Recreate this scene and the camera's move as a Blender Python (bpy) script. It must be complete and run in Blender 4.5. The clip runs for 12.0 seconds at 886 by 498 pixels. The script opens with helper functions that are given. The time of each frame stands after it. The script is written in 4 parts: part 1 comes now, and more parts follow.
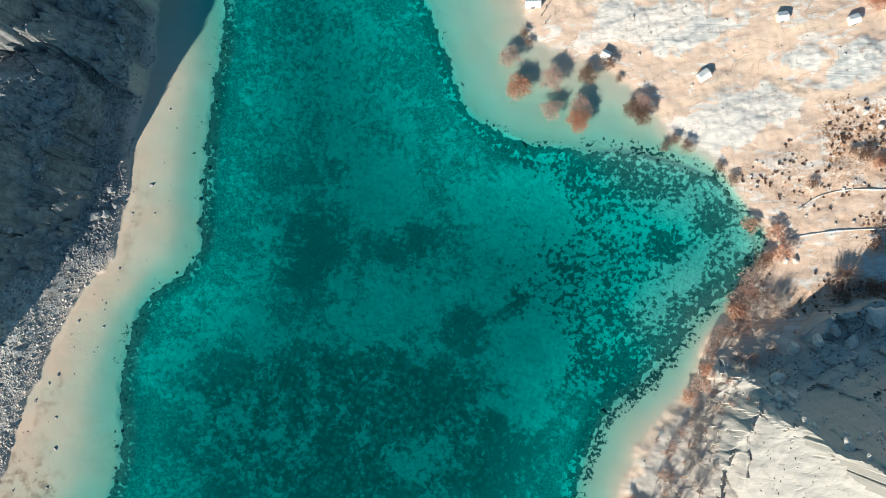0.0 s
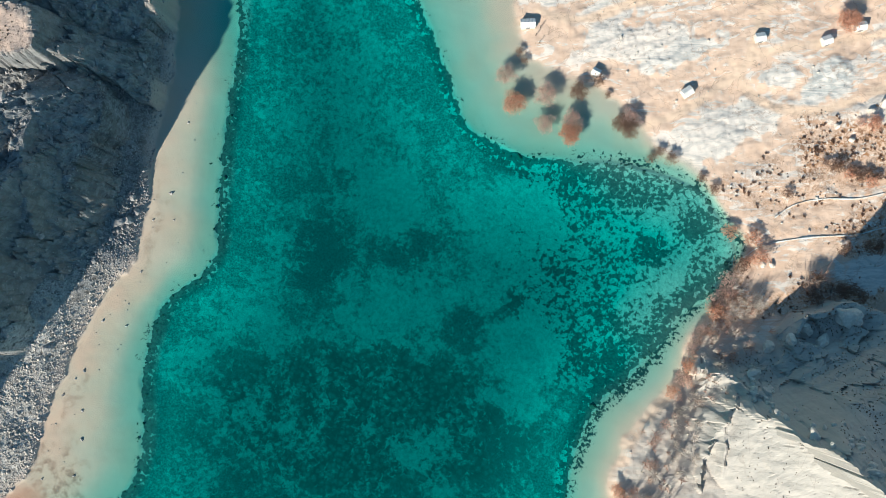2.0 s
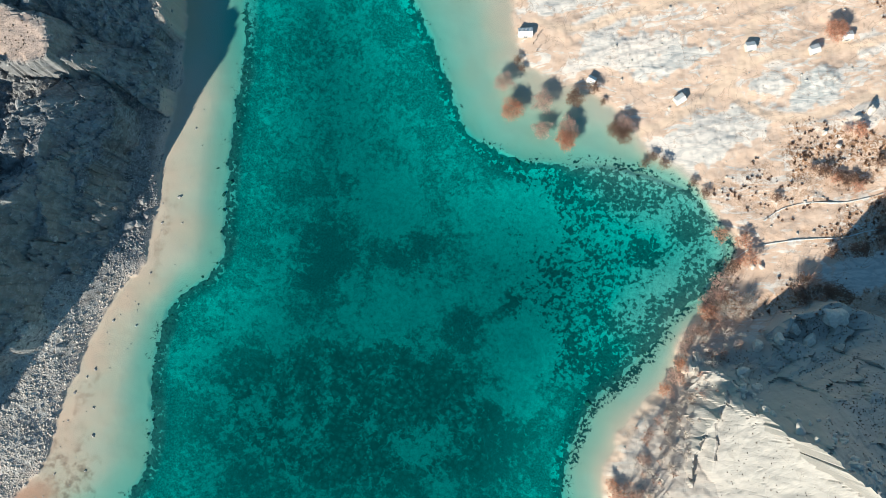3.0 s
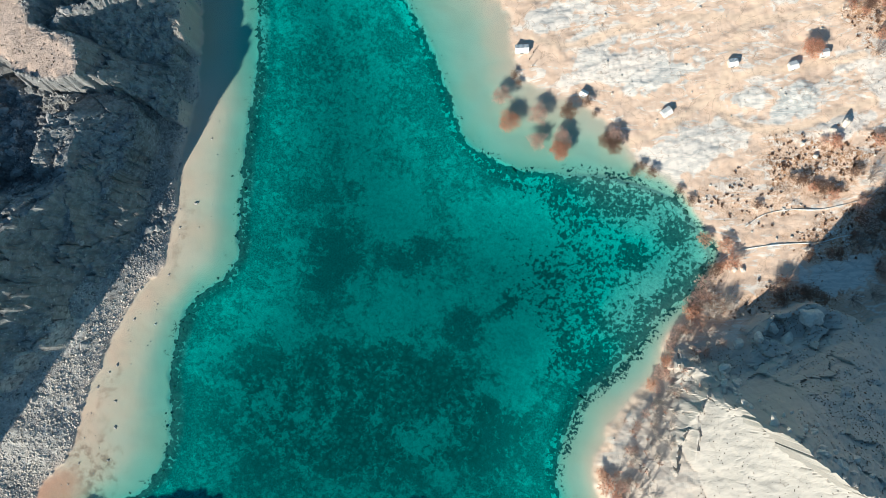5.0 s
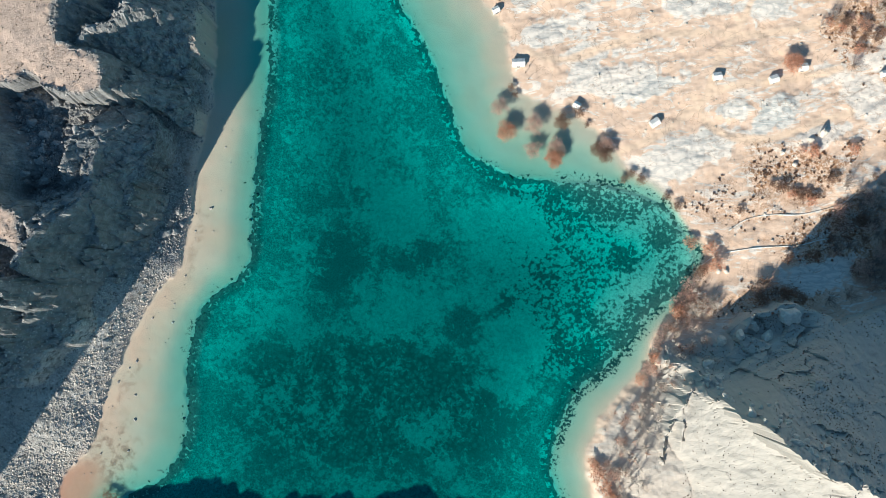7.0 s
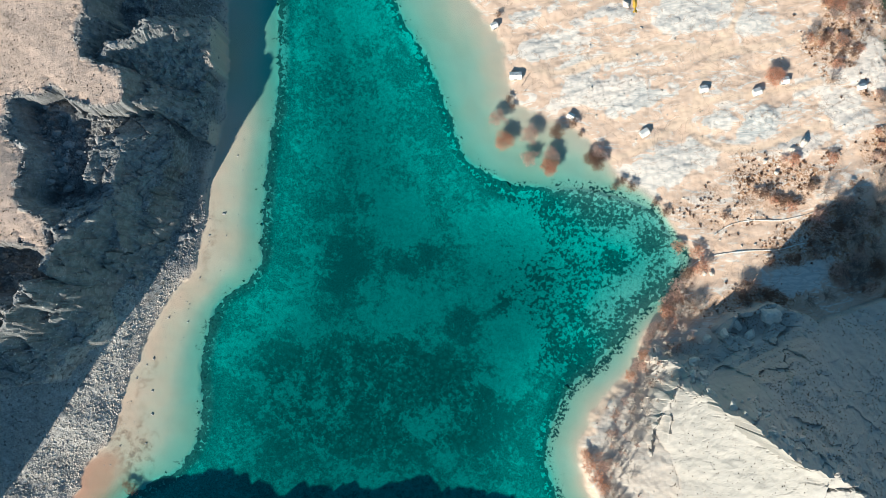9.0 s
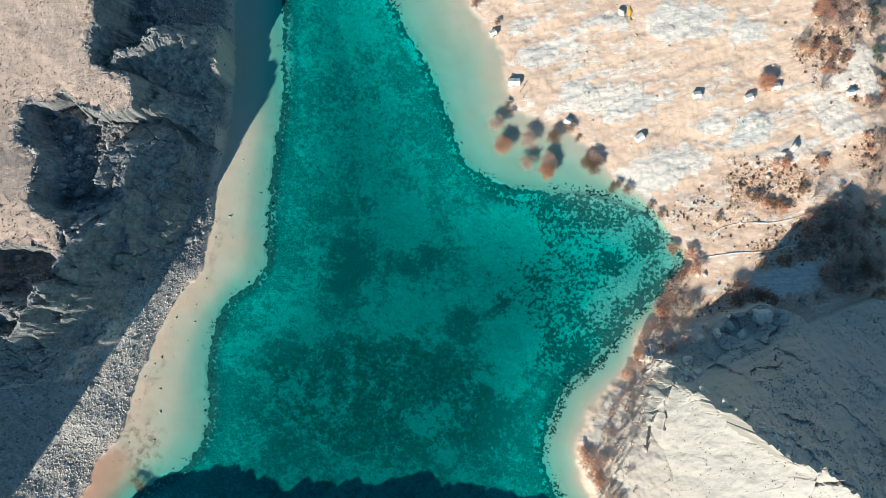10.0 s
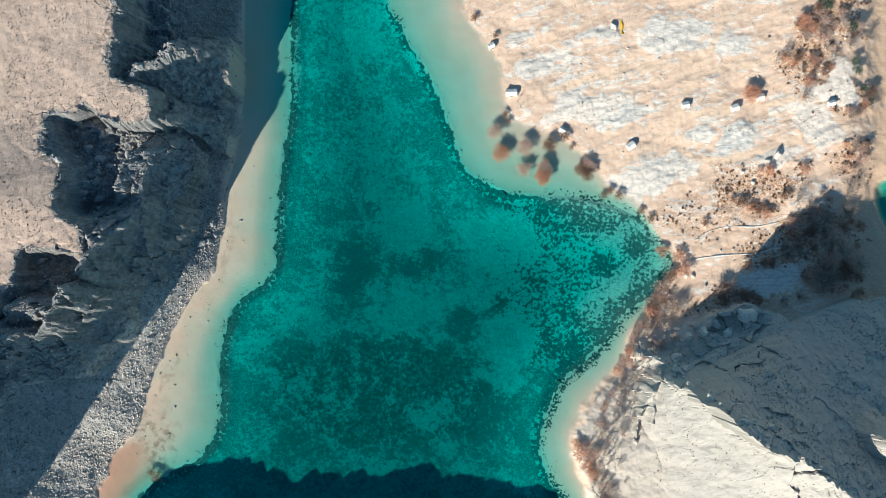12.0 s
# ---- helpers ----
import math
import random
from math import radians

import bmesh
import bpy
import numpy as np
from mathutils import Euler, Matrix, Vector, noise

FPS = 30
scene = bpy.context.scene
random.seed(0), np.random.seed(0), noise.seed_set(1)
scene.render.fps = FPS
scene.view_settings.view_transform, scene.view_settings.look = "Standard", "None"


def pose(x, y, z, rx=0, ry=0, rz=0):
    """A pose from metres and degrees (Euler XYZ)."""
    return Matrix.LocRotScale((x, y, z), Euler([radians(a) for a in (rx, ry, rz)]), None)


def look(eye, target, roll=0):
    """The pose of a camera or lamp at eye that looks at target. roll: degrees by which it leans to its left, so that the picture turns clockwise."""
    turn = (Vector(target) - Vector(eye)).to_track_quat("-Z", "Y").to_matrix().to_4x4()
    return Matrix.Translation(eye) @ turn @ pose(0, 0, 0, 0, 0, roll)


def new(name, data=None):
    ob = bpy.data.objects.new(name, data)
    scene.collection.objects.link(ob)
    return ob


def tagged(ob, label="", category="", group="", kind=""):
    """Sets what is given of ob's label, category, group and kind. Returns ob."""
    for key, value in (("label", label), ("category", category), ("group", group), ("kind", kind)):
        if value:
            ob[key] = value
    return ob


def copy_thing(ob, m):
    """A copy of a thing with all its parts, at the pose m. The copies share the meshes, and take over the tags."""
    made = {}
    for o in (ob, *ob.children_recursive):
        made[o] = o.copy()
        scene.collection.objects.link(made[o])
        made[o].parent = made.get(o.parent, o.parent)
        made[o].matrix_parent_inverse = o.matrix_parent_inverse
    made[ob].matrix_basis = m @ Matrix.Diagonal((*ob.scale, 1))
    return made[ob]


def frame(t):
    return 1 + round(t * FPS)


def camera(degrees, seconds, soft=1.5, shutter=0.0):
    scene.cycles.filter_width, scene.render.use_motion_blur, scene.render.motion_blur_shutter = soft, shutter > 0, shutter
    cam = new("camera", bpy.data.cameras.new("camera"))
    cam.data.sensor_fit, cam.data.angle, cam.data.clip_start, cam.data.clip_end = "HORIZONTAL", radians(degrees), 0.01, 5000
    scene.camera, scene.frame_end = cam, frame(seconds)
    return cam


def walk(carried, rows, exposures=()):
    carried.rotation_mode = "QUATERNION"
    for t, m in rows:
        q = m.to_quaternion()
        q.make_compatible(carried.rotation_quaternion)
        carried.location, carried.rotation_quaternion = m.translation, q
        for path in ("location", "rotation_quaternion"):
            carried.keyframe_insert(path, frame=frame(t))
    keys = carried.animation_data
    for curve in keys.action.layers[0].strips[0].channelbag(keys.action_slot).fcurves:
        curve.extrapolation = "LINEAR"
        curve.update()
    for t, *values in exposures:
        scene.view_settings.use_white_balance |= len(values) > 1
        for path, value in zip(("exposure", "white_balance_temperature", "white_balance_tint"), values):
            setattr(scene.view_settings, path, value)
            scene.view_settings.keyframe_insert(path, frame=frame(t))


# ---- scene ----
cam = camera(61.6, 12.0, soft=0.5)
METRES, EYE, TILT, LEAN, TURN = 65.0, 152.0, -84.5, 1.7, 0.0
ROWS = [
    (0.0, 0.0, 0.0, 0.0, 0.0, 0.0, 0.0),
    (0.5, -0.0017, -0.0418, 0.0039, -0.03, -0.01, -0.02),
    (1.0, -0.0042, -0.0852, 0.0084, -0.06, -0.02, -0.05),
    (1.5, -0.0063, -0.1269, 0.0124, -0.1, -0.03, -0.05),
    (2.0, -0.0086, -0.1684, 0.0164, -0.14, -0.02, -0.07),
    (2.5, -0.0107, -0.2098, 0.0201, -0.18, -0.01, -0.07),
    (3.0, -0.0129, -0.2497, 0.0242, -0.22, -0.03, -0.08),
    (5.0, -0.021, -0.417, 0.0405, -0.29, -0.09, -0.16),
    (5.5, -0.0228, -0.459, 0.0439, -0.3, -0.13, -0.18),
    (6.0, -0.0247, -0.5022, 0.0489, -0.31, -0.16, -0.18),
    (6.5, -0.0281, -0.5434, 0.0543, -0.36, -0.21, -0.19),
    (7.0, -0.0304, -0.585, 0.0581, -0.38, -0.22, -0.18),
    (9.0, -0.0437, -0.7498, 0.0765, -0.53, -0.29, -0.2),
    (9.5, -0.0463, -0.7918, 0.0804, -0.55, -0.29, -0.18),
    (10.0, -0.049, -0.8318, 0.0844, -0.58, -0.28, -0.18),
    (10.5, -0.0519, -0.8722, 0.0889, -0.59, -0.28, -0.18),
    (11.0, -0.0548, -0.9137, 0.0934, -0.59, -0.3, -0.17),
    (11.5, -0.0572, -0.9534, 0.0975, -0.63, -0.32, -0.16),
    (12.0, -0.0604, -0.9929, 0.101, -0.68, -0.34, -0.15),
]
walk(cam, [(t, pose(0, 0, EYE, TILT, LEAN, TURN) @ pose(METRES * x, METRES * y, METRES * z, 90 + pitch, roll, yaw)) for t, x, y, z, yaw, pitch, roll in ROWS],
     exposures=[(0.0, 0.92, 5230, -20), (12.0, 0.92, 5230, -20)])


# ---- world, sun, exposure ----
SUN_ELEV, SUN_X, SUN_Y = 27.5, 0.565, 0.825     # light travels towards +x, +y
world = bpy.data.worlds.new("sky")
scene.world = world
world.use_nodes = True
wn = world.node_tree
sky = wn.nodes.new("ShaderNodeTexSky")
sky.sky_type, sky.sun_disc = "NISHITA", False
sky.sun_elevation = radians(SUN_ELEV)
sky.sun_rotation = math.atan2(-SUN_X, -SUN_Y)
wn.links.new(sky.outputs[0], wn.nodes["Background"].inputs["Color"])
wn.nodes["Background"].inputs["Strength"].default_value = 0.052
sky.ozone_density, sky.air_density, sky.dust_density = 1.6, 1.0, 0.0
sun = new("sun", bpy.data.lights.new("sun", "SUN"))
sun.data.energy, sun.data.angle, sun.data.color = 4.6, radians(0.5), (1.0, 0.70, 0.575)
flat = math.cos(radians(SUN_ELEV)) / math.hypot(SUN_X, SUN_Y)
sun.matrix_world = look((0, 0, 0), (SUN_X * flat, SUN_Y * flat, -math.sin(radians(SUN_ELEV))))


# ---- numeric helpers ----
def grain(x, y, seed=0):
    """Gradient noise on arrays, about -1 to 1."""
    xi, yi = np.floor(x).astype(np.int64), np.floor(y).astype(np.int64)
    xf, yf = x - xi, y - yi
    u, v = xf * xf * xf * (xf * (xf * 6 - 15) + 10), yf * yf * yf * (yf * (yf * 6 - 15) + 10)

    def corner(i, j):
        h = (xi + i) * 374761393 + (yi + j) * 668265263 + seed * 982451653
        h = (h ^ (h >> 13)) * 1274126177 & 0xFFFFFFFF
        a = ((h ^ (h >> 16)) & 0xFFFF) * (2 * math.pi / 65536)
        return np.cos(a) * (xf - i) + np.sin(a) * (yf - j)

    low = corner(0, 0) * (1 - u) + corner(1, 0) * u
    high = corner(0, 1) * (1 - u) + corner(1, 1) * u
    return (low * (1 - v) + high * v) * 1.5


def fbm(x, y, size, octaves=4, seed=0, gain=0.5):
    total, amp, f = np.zeros_like(x), 1.0, 1.0 / size
    for o in range(octaves):
        total += amp * grain(x * f + 17.3 * o, y * f - 9.1 * o, seed + o)
        amp *= gain
        f *= 2.03
    return total


def ridged(x, y, size, octaves=4, seed=0):
    total, amp, f = np.zeros_like(x), 1.0, 1.0 / size
    for o in range(octaves):
        total += amp * (1 - 2 * np.abs(grain(x * f + 5.7 * o, y * f + 3.3 * o, seed + o)))
        amp *= 0.5
        f *= 2.1
    return total


def blocks(x, y, size, seed=0):
    """Broken rock: a random height for each cell of an uneven net, and how near its joints lie."""
    u, v = x / size, y / size
    iu, iv = np.floor(u).astype(np.int64), np.floor(v).astype(np.int64)
    first, second, value = np.full(x.shape, 9.0), np.full(x.shape, 9.0), np.zeros(x.shape)
    for du in (-1, 0, 1):
        for dv in (-1, 0, 1):
            h = (iu + du) * 374761393 + (iv + dv) * 668265263 + seed * 982451653
            h = (h ^ (h >> 13)) * 1274126177 & 0xFFFFFFFF
            h = h ^ (h >> 16)
            px, py = iu + du + (h & 0xFF) / 255.0, iv + dv + ((h >> 8) & 0xFF) / 255.0
            d = np.maximum(np.abs(u - px), np.abs(v - py)) * 0.6 + np.hypot(u - px, v - py) * 0.4
            near = d < first
            second = np.where(near, first, np.minimum(second, d))
            value = np.where(near, ((h >> 16) & 0xFF) / 255.0, value)
            first = np.where(near, d, first)
    return value, second - first


def step(a, b, x):
    t = np.clip((x - a) / (b - a), 0, 1)
    return t * t * (3 - 2 * t)


def chaikin(points, closed=False, times=2):
    p = np.array(points, float)
    for _ in range(times):
        q = np.roll(p, -1, 0) if closed else p[1:]
        b = p if closed else p[:-1]
        mid = np.stack([b * 0.75 + q * 0.25, b * 0.25 + q * 0.75], 1).reshape(-1, p.shape[1])
        p = mid if closed else np.vstack([p[:1], mid, p[-1:]])
    return p


def line_distance(p, x, y):
    """Distance to a polyline, the side of it (left of its way: positive), and how far along the nearest point lies."""
    best, along, side, run = np.full(x.shape, 1e18), np.zeros(x.shape), np.zeros(x.shape), 0.0
    for (ax, ay), (bx, by) in zip(p[:-1, :2], p[1:, :2]):
        dx, dy = bx - ax, by - ay
        ll = dx * dx + dy * dy + 1e-12
        t = np.clip(((x - ax) * dx + (y - ay) * dy) / ll, 0, 1)
        d = (x - ax - t * dx) ** 2 + (y - ay - t * dy) ** 2
        near = d < best
        best = np.where(near, d, best)
        along = np.where(near, run + t * math.sqrt(ll), along)
        side = np.where(near, np.sign(dx * (y - ay) - dy * (x - ax)), side)
        run += math.sqrt(ll)
    return np.sqrt(best), side, along


def inside(p, x, y):
    odd = np.zeros(x.shape, bool)
    for (ax, ay), (bx, by) in zip(p[:, :2], np.roll(p[:, :2], -1, 0)):
        if ay != by:
            odd ^= ((ay > y) != (by > y)) & (x < (bx - ax) * (y - ay) / (by - ay) + ax)
    return odd


# ---- plan of the place ----
# lip of the drop-off on the western and eastern shore, north to south
LIP_W = [(-47, 330), (-60, 200), (-50, 130), (-52.8, 95.9), (-52.8, 87), (-52.1, 78.2), (-52.1, 69.5), (-52.2, 60.9), (-53.4, 50.6), (-54.4, 43.7), (-55.1, 35.2), (-55.4, 26.8),
         (-55.2, 18.4), (-56.3, 13.5), (-59.2, 9.3), (-64.4, 6.8), (-67.3, 2.7), (-69.5, -3.1), (-71, -8), (-71.2, -14.5), (-70.6, -22.6), (-70.7, -29),
         (-72, -34.7), (-75.5, -39.5), (-79.5, -42.7), (-84.3, -44.3), (-90.4, -48.3), (-96.3, -53), (-92, -66), (-62, -76), (-20, -76), (15, -70), (27, -60)]
LIP_E = [(-22, 340), (-40, 205), (-28, 125), (-22.9, 95.7), (-19.4, 88.6), (-15.1, 80.7), (-10, 72), (-6.6, 64.2), (-3.2, 53.8), (0.1, 45.3), (3.5, 41.6), (8.5, 38.2), (14.3, 36.8),
         (21.7, 35.6), (27.6, 35.1), (33.4, 35.1), (40, 33.9), (48.2, 30.9), (53, 27.6), (56.2, 22.6), (59.4, 17.6), (59.3, 13.5), (56.7, 10.2), (55.5, 6.1),
         (47.6, 2.3), (45, -2.1), (41.7, -6.1), (37.6, -10.2), (32.6, -15), (27.7, -19.1), (26, -23.1), (23.5, -28.7), (21.9, -34.2), (22.1, -38.2), (23.4, -41.4),
         (24.2, -46.1), (26.5, -49.2), (28.9, -54)]
# foot of the slopes, where the sand ends
FOOT_W = [(-62, 335), (-78, 205), (-65, 130), (-66.7, 96), (-65.9, 78.3), (-65.9, 64.4), (-66, 55.7), (-67.5, 47.2), (-70, 39.5), (-69.8, 33.6), (-70.3, 26.8), (-72.3, 18.4),
          (-72.9, 11.8), (-77.8, 7.6), (-81.8, 1.8), (-85.2, -4.7), (-87.1, -11.3), (-91, -19.4), (-92.4, -25.9), (-93.3, -32.3), (-96.9, -35.6),
          (-100.1, -38.8), (-102.3, -45.2), (-105.3, -52.3), (-104, -70), (-66, -84), (-20, -84), (18, -76), (33, -64)]
FOOT_E = [(0, 345), (-15, 210), (-4, 125), (0.2, 95.6), (1, 89.4), (5.3, 84.1), (8.6, 79.7), (11.2, 74.5), (12, 67.5), (12.8, 62.4), (14.4, 58.9), (18.6, 56.3), (26.1, 53.8),
          (31.9, 50.3), (35.2, 47.8), (39.3, 41.8), (44.2, 37.6), (49.9, 34.3), (53.9, 30.1), (57.1, 24.2), (61, 19.3), (62.6, 15.1), (58.9, 11.9),
          (57.8, 6.9), (54.9, 2.8), (50.7, -2), (47.7, -6.1), (46.4, -12.6), (42.3, -16.6), (37.4, -21.4), (34.1, -27), (31.5, -33.4), (31, -37.4),
          (32.2, -41.3), (33.8, -46), (36.3, -55)]
# foot of the western cliff above the scree, and the edge of the high ground over it
ROCK_W = [(-84, 340), (-102, 210), (-84, 130), (-81.1, 92), (-78.8, 80.3), (-81.3, 68.8), (-77.5, 59), (-76.8, 50.4), (-83, 41.2), (-89.5, 33.2), (-93, 25.3), (-92.6, 15.5), (-93, 4), (-103, -4.5),
          (-112, -12), (-120, -21), (-130, -34), (-131, -45), (-126.6, -56.6), (-132.2, -68.4), (-153, -98), (-330, -240)]
RIM_W = [(-97, 340), (-115, 210), (-96, 130), (-92.6, 85.4), (-93.1, 76.7), (-92.8, 69), (-93.5, 63.7), (-92, 61.8), (-88.6, 61.2), (-84.6, 58.6), (-81.6, 56.2), (-80.8, 53.2), (-82.4, 51), (-88.2, 51.2), (-91.5, 51.6),
         (-94.8, 52.6), (-98.3, 55), (-100.4, 55), (-102, 53.8), (-108.7, 53.1), (-109.2, 48.9), (-109.8, 43.8), (-104.4, 38.5), (-103.2, 32.5), (-103.9, 30.3), (-103.2, 25.2), (-98.3, 23.5), (-95.5, 18.5), (-94.6, 12.9),
         (-99.4, 16.3), (-105.7, 17.1), (-112.9, 17.7), (-112.7, 8.6), (-116, 3), (-123, -4), (-129, -14), (-136, -32), (-134, -48),
         (-132.6, -59.2), (-138.6, -71.4), (-161, -101), (-335, -245)]
LAKE = np.vstack([chaikin(LIP_W), chaikin(LIP_E)[::-1]])
SHELF = np.vstack([chaikin(FOOT_W), chaikin(FOOT_E)[::-1]])
FAR = [(-2500, -1800), (-2500, 2500), (-90, 2500)]
CLIFF = np.vstack([chaikin(ROCK_W, times=1), FAR])
HIGH = np.vstack([chaikin(RIM_W, times=1), FAR])
POOL = [(119, 38), (120.5, 40.5), (125, 42), (135, 38), (142, 30), (138, 18), (127, 16), (121.5, 25), (119, 32)]
# crest of the south-eastern rock with its height
CREST = [(50.6, -11.2, 5), (53, -11, 7), (57.6, -13.2, 11.5), (55.6, -16.6, 15), (57.6, -18.6, 22), (59.4, -21.2, 34), (62.5, -23.4, 43.5), (66, -27.2, 43), (72.1, -30.7, 42), (79.6, -34.4, 42), (86, -40, 42), (100, -49, 43), (150, -82, 46), (260, -150, 50)]
# ridges of bare rock in front of the western cliff: two ends with their tops, fall on the left and on the right of the way
SPURS = [(-86.9, 42.8, 26.8, -90.6, 34.5, 27.6, 0.9, 3.2), (-85.0, 41.0, 24.5, -84.6, 29.0, 26.6, 2.8, 0.6), (-84.6, 29.0, 26.4, -92.8, 18.5, 33.5, 2.6, 0.9),
         (-92.8, 18.5, 33.5, -95.0, 11.0, 35.6, 4.5, 3.0), (-77.5, 72.6, 25.6, -90.4, 62.8, 27.2, 1.3, 2.2), (-96.2, 16.8, 15.0, -86.2, 12.8, 10.6, 1.2, 2.6),
         (-97.0, 6.2, 38.3, -102.0, -0.5, 38.3, 4.2, 4.0), (-102.0, -0.5, 37.0, -105.0, -4.8, 35.5, 4.0, 3.5), (-104.0, 2.0, 34.0, -112.6, 1.8, 36.0, 1.6, 2.4),
         (-108.9, -3.6, 35.0, -117.0, -4.6, 38.0, 1.5, 2.6), (-81.2, 53.0, 25.6, -88.0, 56.4, 28.0, 6.0, 1.6)]
# hollows behind the ridges, with sheer walls and a rubble floor
HOLLOWS = [(-98, 44, 16, 13, 0, 1), (-114, 11, 17, 9, 0, 1)]
SHEER = [(-92, 52, 14, 6, 0, 1), (-112, 15, 17, 5, 0, 1)]
# foot of the shaded side of the south-eastern rock
BASE = [(48, -6), (54, -8), (62, -6), (70, 1), (80, 4), (92, -1), (109, 4.5), (122, 5), (150, 0), (300, -90)]
# thin ribs on the sunlit side of the south-eastern rock
RIBS = [(53.8, -14.4, 51.2, -19.6, 2.0), (51.2, -19.6, 48.4, -26.6, 2.2), (48.4, -26.6, 47.4, -34.2, 1.9), (47.4, -34.2, 48.2, -44, 1.4), (51.0, -20, 51.4, -31, 1.3), (57, -24, 59, -36, 0.5)]
# lake bed: thick weed, and bare silt; x, y, half width, half height, turn, strength
THICK = [(-33, 14, 8, 10, 0, .8), (-13, 17, 10, 4, 0, .6), (1, -1, 6, 5, 0, .7), (-21, -15, 25, 10, 0, .5), (7, -27, 9, 8, 0, .8), (-45, -13, 10, 8, 0, .35), (-28, -28, 32, 12, 0, .45),
         (-30, 32, 6, 4, 0, .35), (-29, 65, 18, 8, 0, .2), (-3, -19, 8, 7, 0, .6), (-43, -33, 13, 10, 0, .2), (13, -39, 10, 6, 0, .3), (39, 27, 18, 8, -15, .15), (48, 0, 12, 7, 40, .3)]
BARE = [(-19, 28, 7, 8, 0, 1), (14, 22, 10, 10, 0, .9), (-16, 0, 12, 5, 25, .75), (14, -6, 5, 12, 0, 1), (12, -18, 9, 4, 0, 1), (-27, 9, 5, 4, 0, .6), (-11, -28, 7, 4, 0, .7),
        (44, 10, 10, 2, 38, .8), (-45, -2, 8, 4, 0, .5), (45, 24, 8, 2, 25, .6), (3, 23, 5, 8, 0, .5), (-13, -5, 15, 4, -15, .4), (-29, 42, 7, 5, 0, .3)]
# pale limestone on the eastern hill (the last number: how blue-grey), and brown scrub
LIME = [(62, 83, 12, 5, 10, .5), (76, 80, 8, 3, 0, .5), (22, 75, 10, 4, 20, .4), (38, 61, 14, 4, 12, 0), (48, 59, 10, 3, 20, .7), (69, 53, 5, 3, -10, .5), (79, 52, 7, 4, 25, 1), (93, 62, 5, 3, 10, 0),
        (102, 56, 6, 7, 40, 0), (91, 46, 8, 3, 10, 0), (49, 38, 12, 6, 25, .3), (32, 68, 8, 5, 30, .4), (18, 83, 6, 2, 10, .5), (62, 44, 10, 4, 20, .4), (40, 83, 6, 2, 5, .4), (88, 10.5, 10, 4, 8, .4), (110, 68, 4, 8, 20, 0), (104, 66, 4, 3, 0, 0)]
# rows at (96, 22) and (78, 5): scrub plus ravine shade put into soil colour
SCRUB = [(85, 38, 14, 7, 10, 1), (108, 86, 11, 8, 60, 1), (102, 74, 10, 10, 70, .9), (112, 44, 6, 6, 60, .9), (65, 31, 10, 4, 30, .5), (112, 63, 6, 13, 90, .9), (76, 28, 13, 4, 10, .5), (96, 22, 17, 8, 15, .9), (78, 5, 12, 4, 10, .9), (58, 4, 9, 4, 30, .4)]
PATHS = [[(29.5, 39.4), (39.3, 42.7), (47.5, 45.2), (55.8, 51), (62.5, 56.8), (67.5, 59.3), (75.7, 60.2), (85.5, 61), (95.4, 63.4)], [(59.2, 56.9), (62.3, 50.2), (68.7, 46), (78.4, 45.1), (90, 50), (98, 52)],
         [(16, 70), (26, 66), (40, 72), (58, 74), (80, 72), (100, 78)], [(62.5, 56.8), (66, 68), (72, 76), (78, 92)]]


def axis(low, high, fine, reach):
    """Even steps between low and high, growing steps out to the reach."""
    mid = np.arange(low, high + fine, fine)
    out, s, d = [], fine, 0.0
    while d < reach:
        s *= 1.12
        d += s
        out.append(d)
    out = np.array(out)
    return np.concatenate([low - out[::-1], mid, mid[-1] + out])


def patches(rows, x, y, wob):
    """How far a place lies inside any of some oval patches, by their strength."""
    total = np.zeros(x.shape)
    for px, py, a, b, turn, strength in rows:
        c, s = math.cos(radians(turn)), math.sin(radians(turn))
        d = np.hypot(((x - px) * c + (y - py) * s) / a, ((y - py) * c - (x - px) * s) / b)
        total = np.maximum(total, strength * step(1.35, 0.6, d + wob))
    return total


def fields(gx, gy):
    """Distances that shape the ground, worked out on a coarse net."""
    x, y = np.meshgrid(gx, gy)
    f = {}
    lake_w, lake_e = line_distance(chaikin(LIP_W), x, y)[0], line_distance(chaikin(LIP_E), x, y)[0]
    f["lake"] = np.minimum(lake_w, lake_e) * np.where(inside(LAKE, x, y), 1, -1)      # positive in the lake
    foot_w, foot_e = line_distance(chaikin(FOOT_W), x, y)[0], line_distance(chaikin(FOOT_E), x, y)[0]
    f["land"] = np.minimum(foot_w, foot_e) * np.where(inside(SHELF, x, y), -1, 1)     # positive on the slopes
    f["east"] = foot_w - foot_e
    f["cliff"] = line_distance(chaikin(ROCK_W, times=1), x, y)[0] * np.where(inside(CLIFF, x, y), 1, -1)
    f["rim"] = line_distance(chaikin(RIM_W, times=1), x, y)[0] * np.where(inside(HIGH, x, y), 1, -1)
    pool = chaikin(POOL + POOL[:1])
    f["pool"] = line_distance(pool, x, y)[0] * np.where(inside(pool, x, y), 1, -1)
    f["path"] = np.min([line_distance(chaikin(p), x, y)[0] for p in PATHS], axis=0)
    return f


CX, CY = axis(-146, 134, 0.8, 2300), axis(-60, 104, 0.8, 2300)
COARSE = fields(CX, CY)


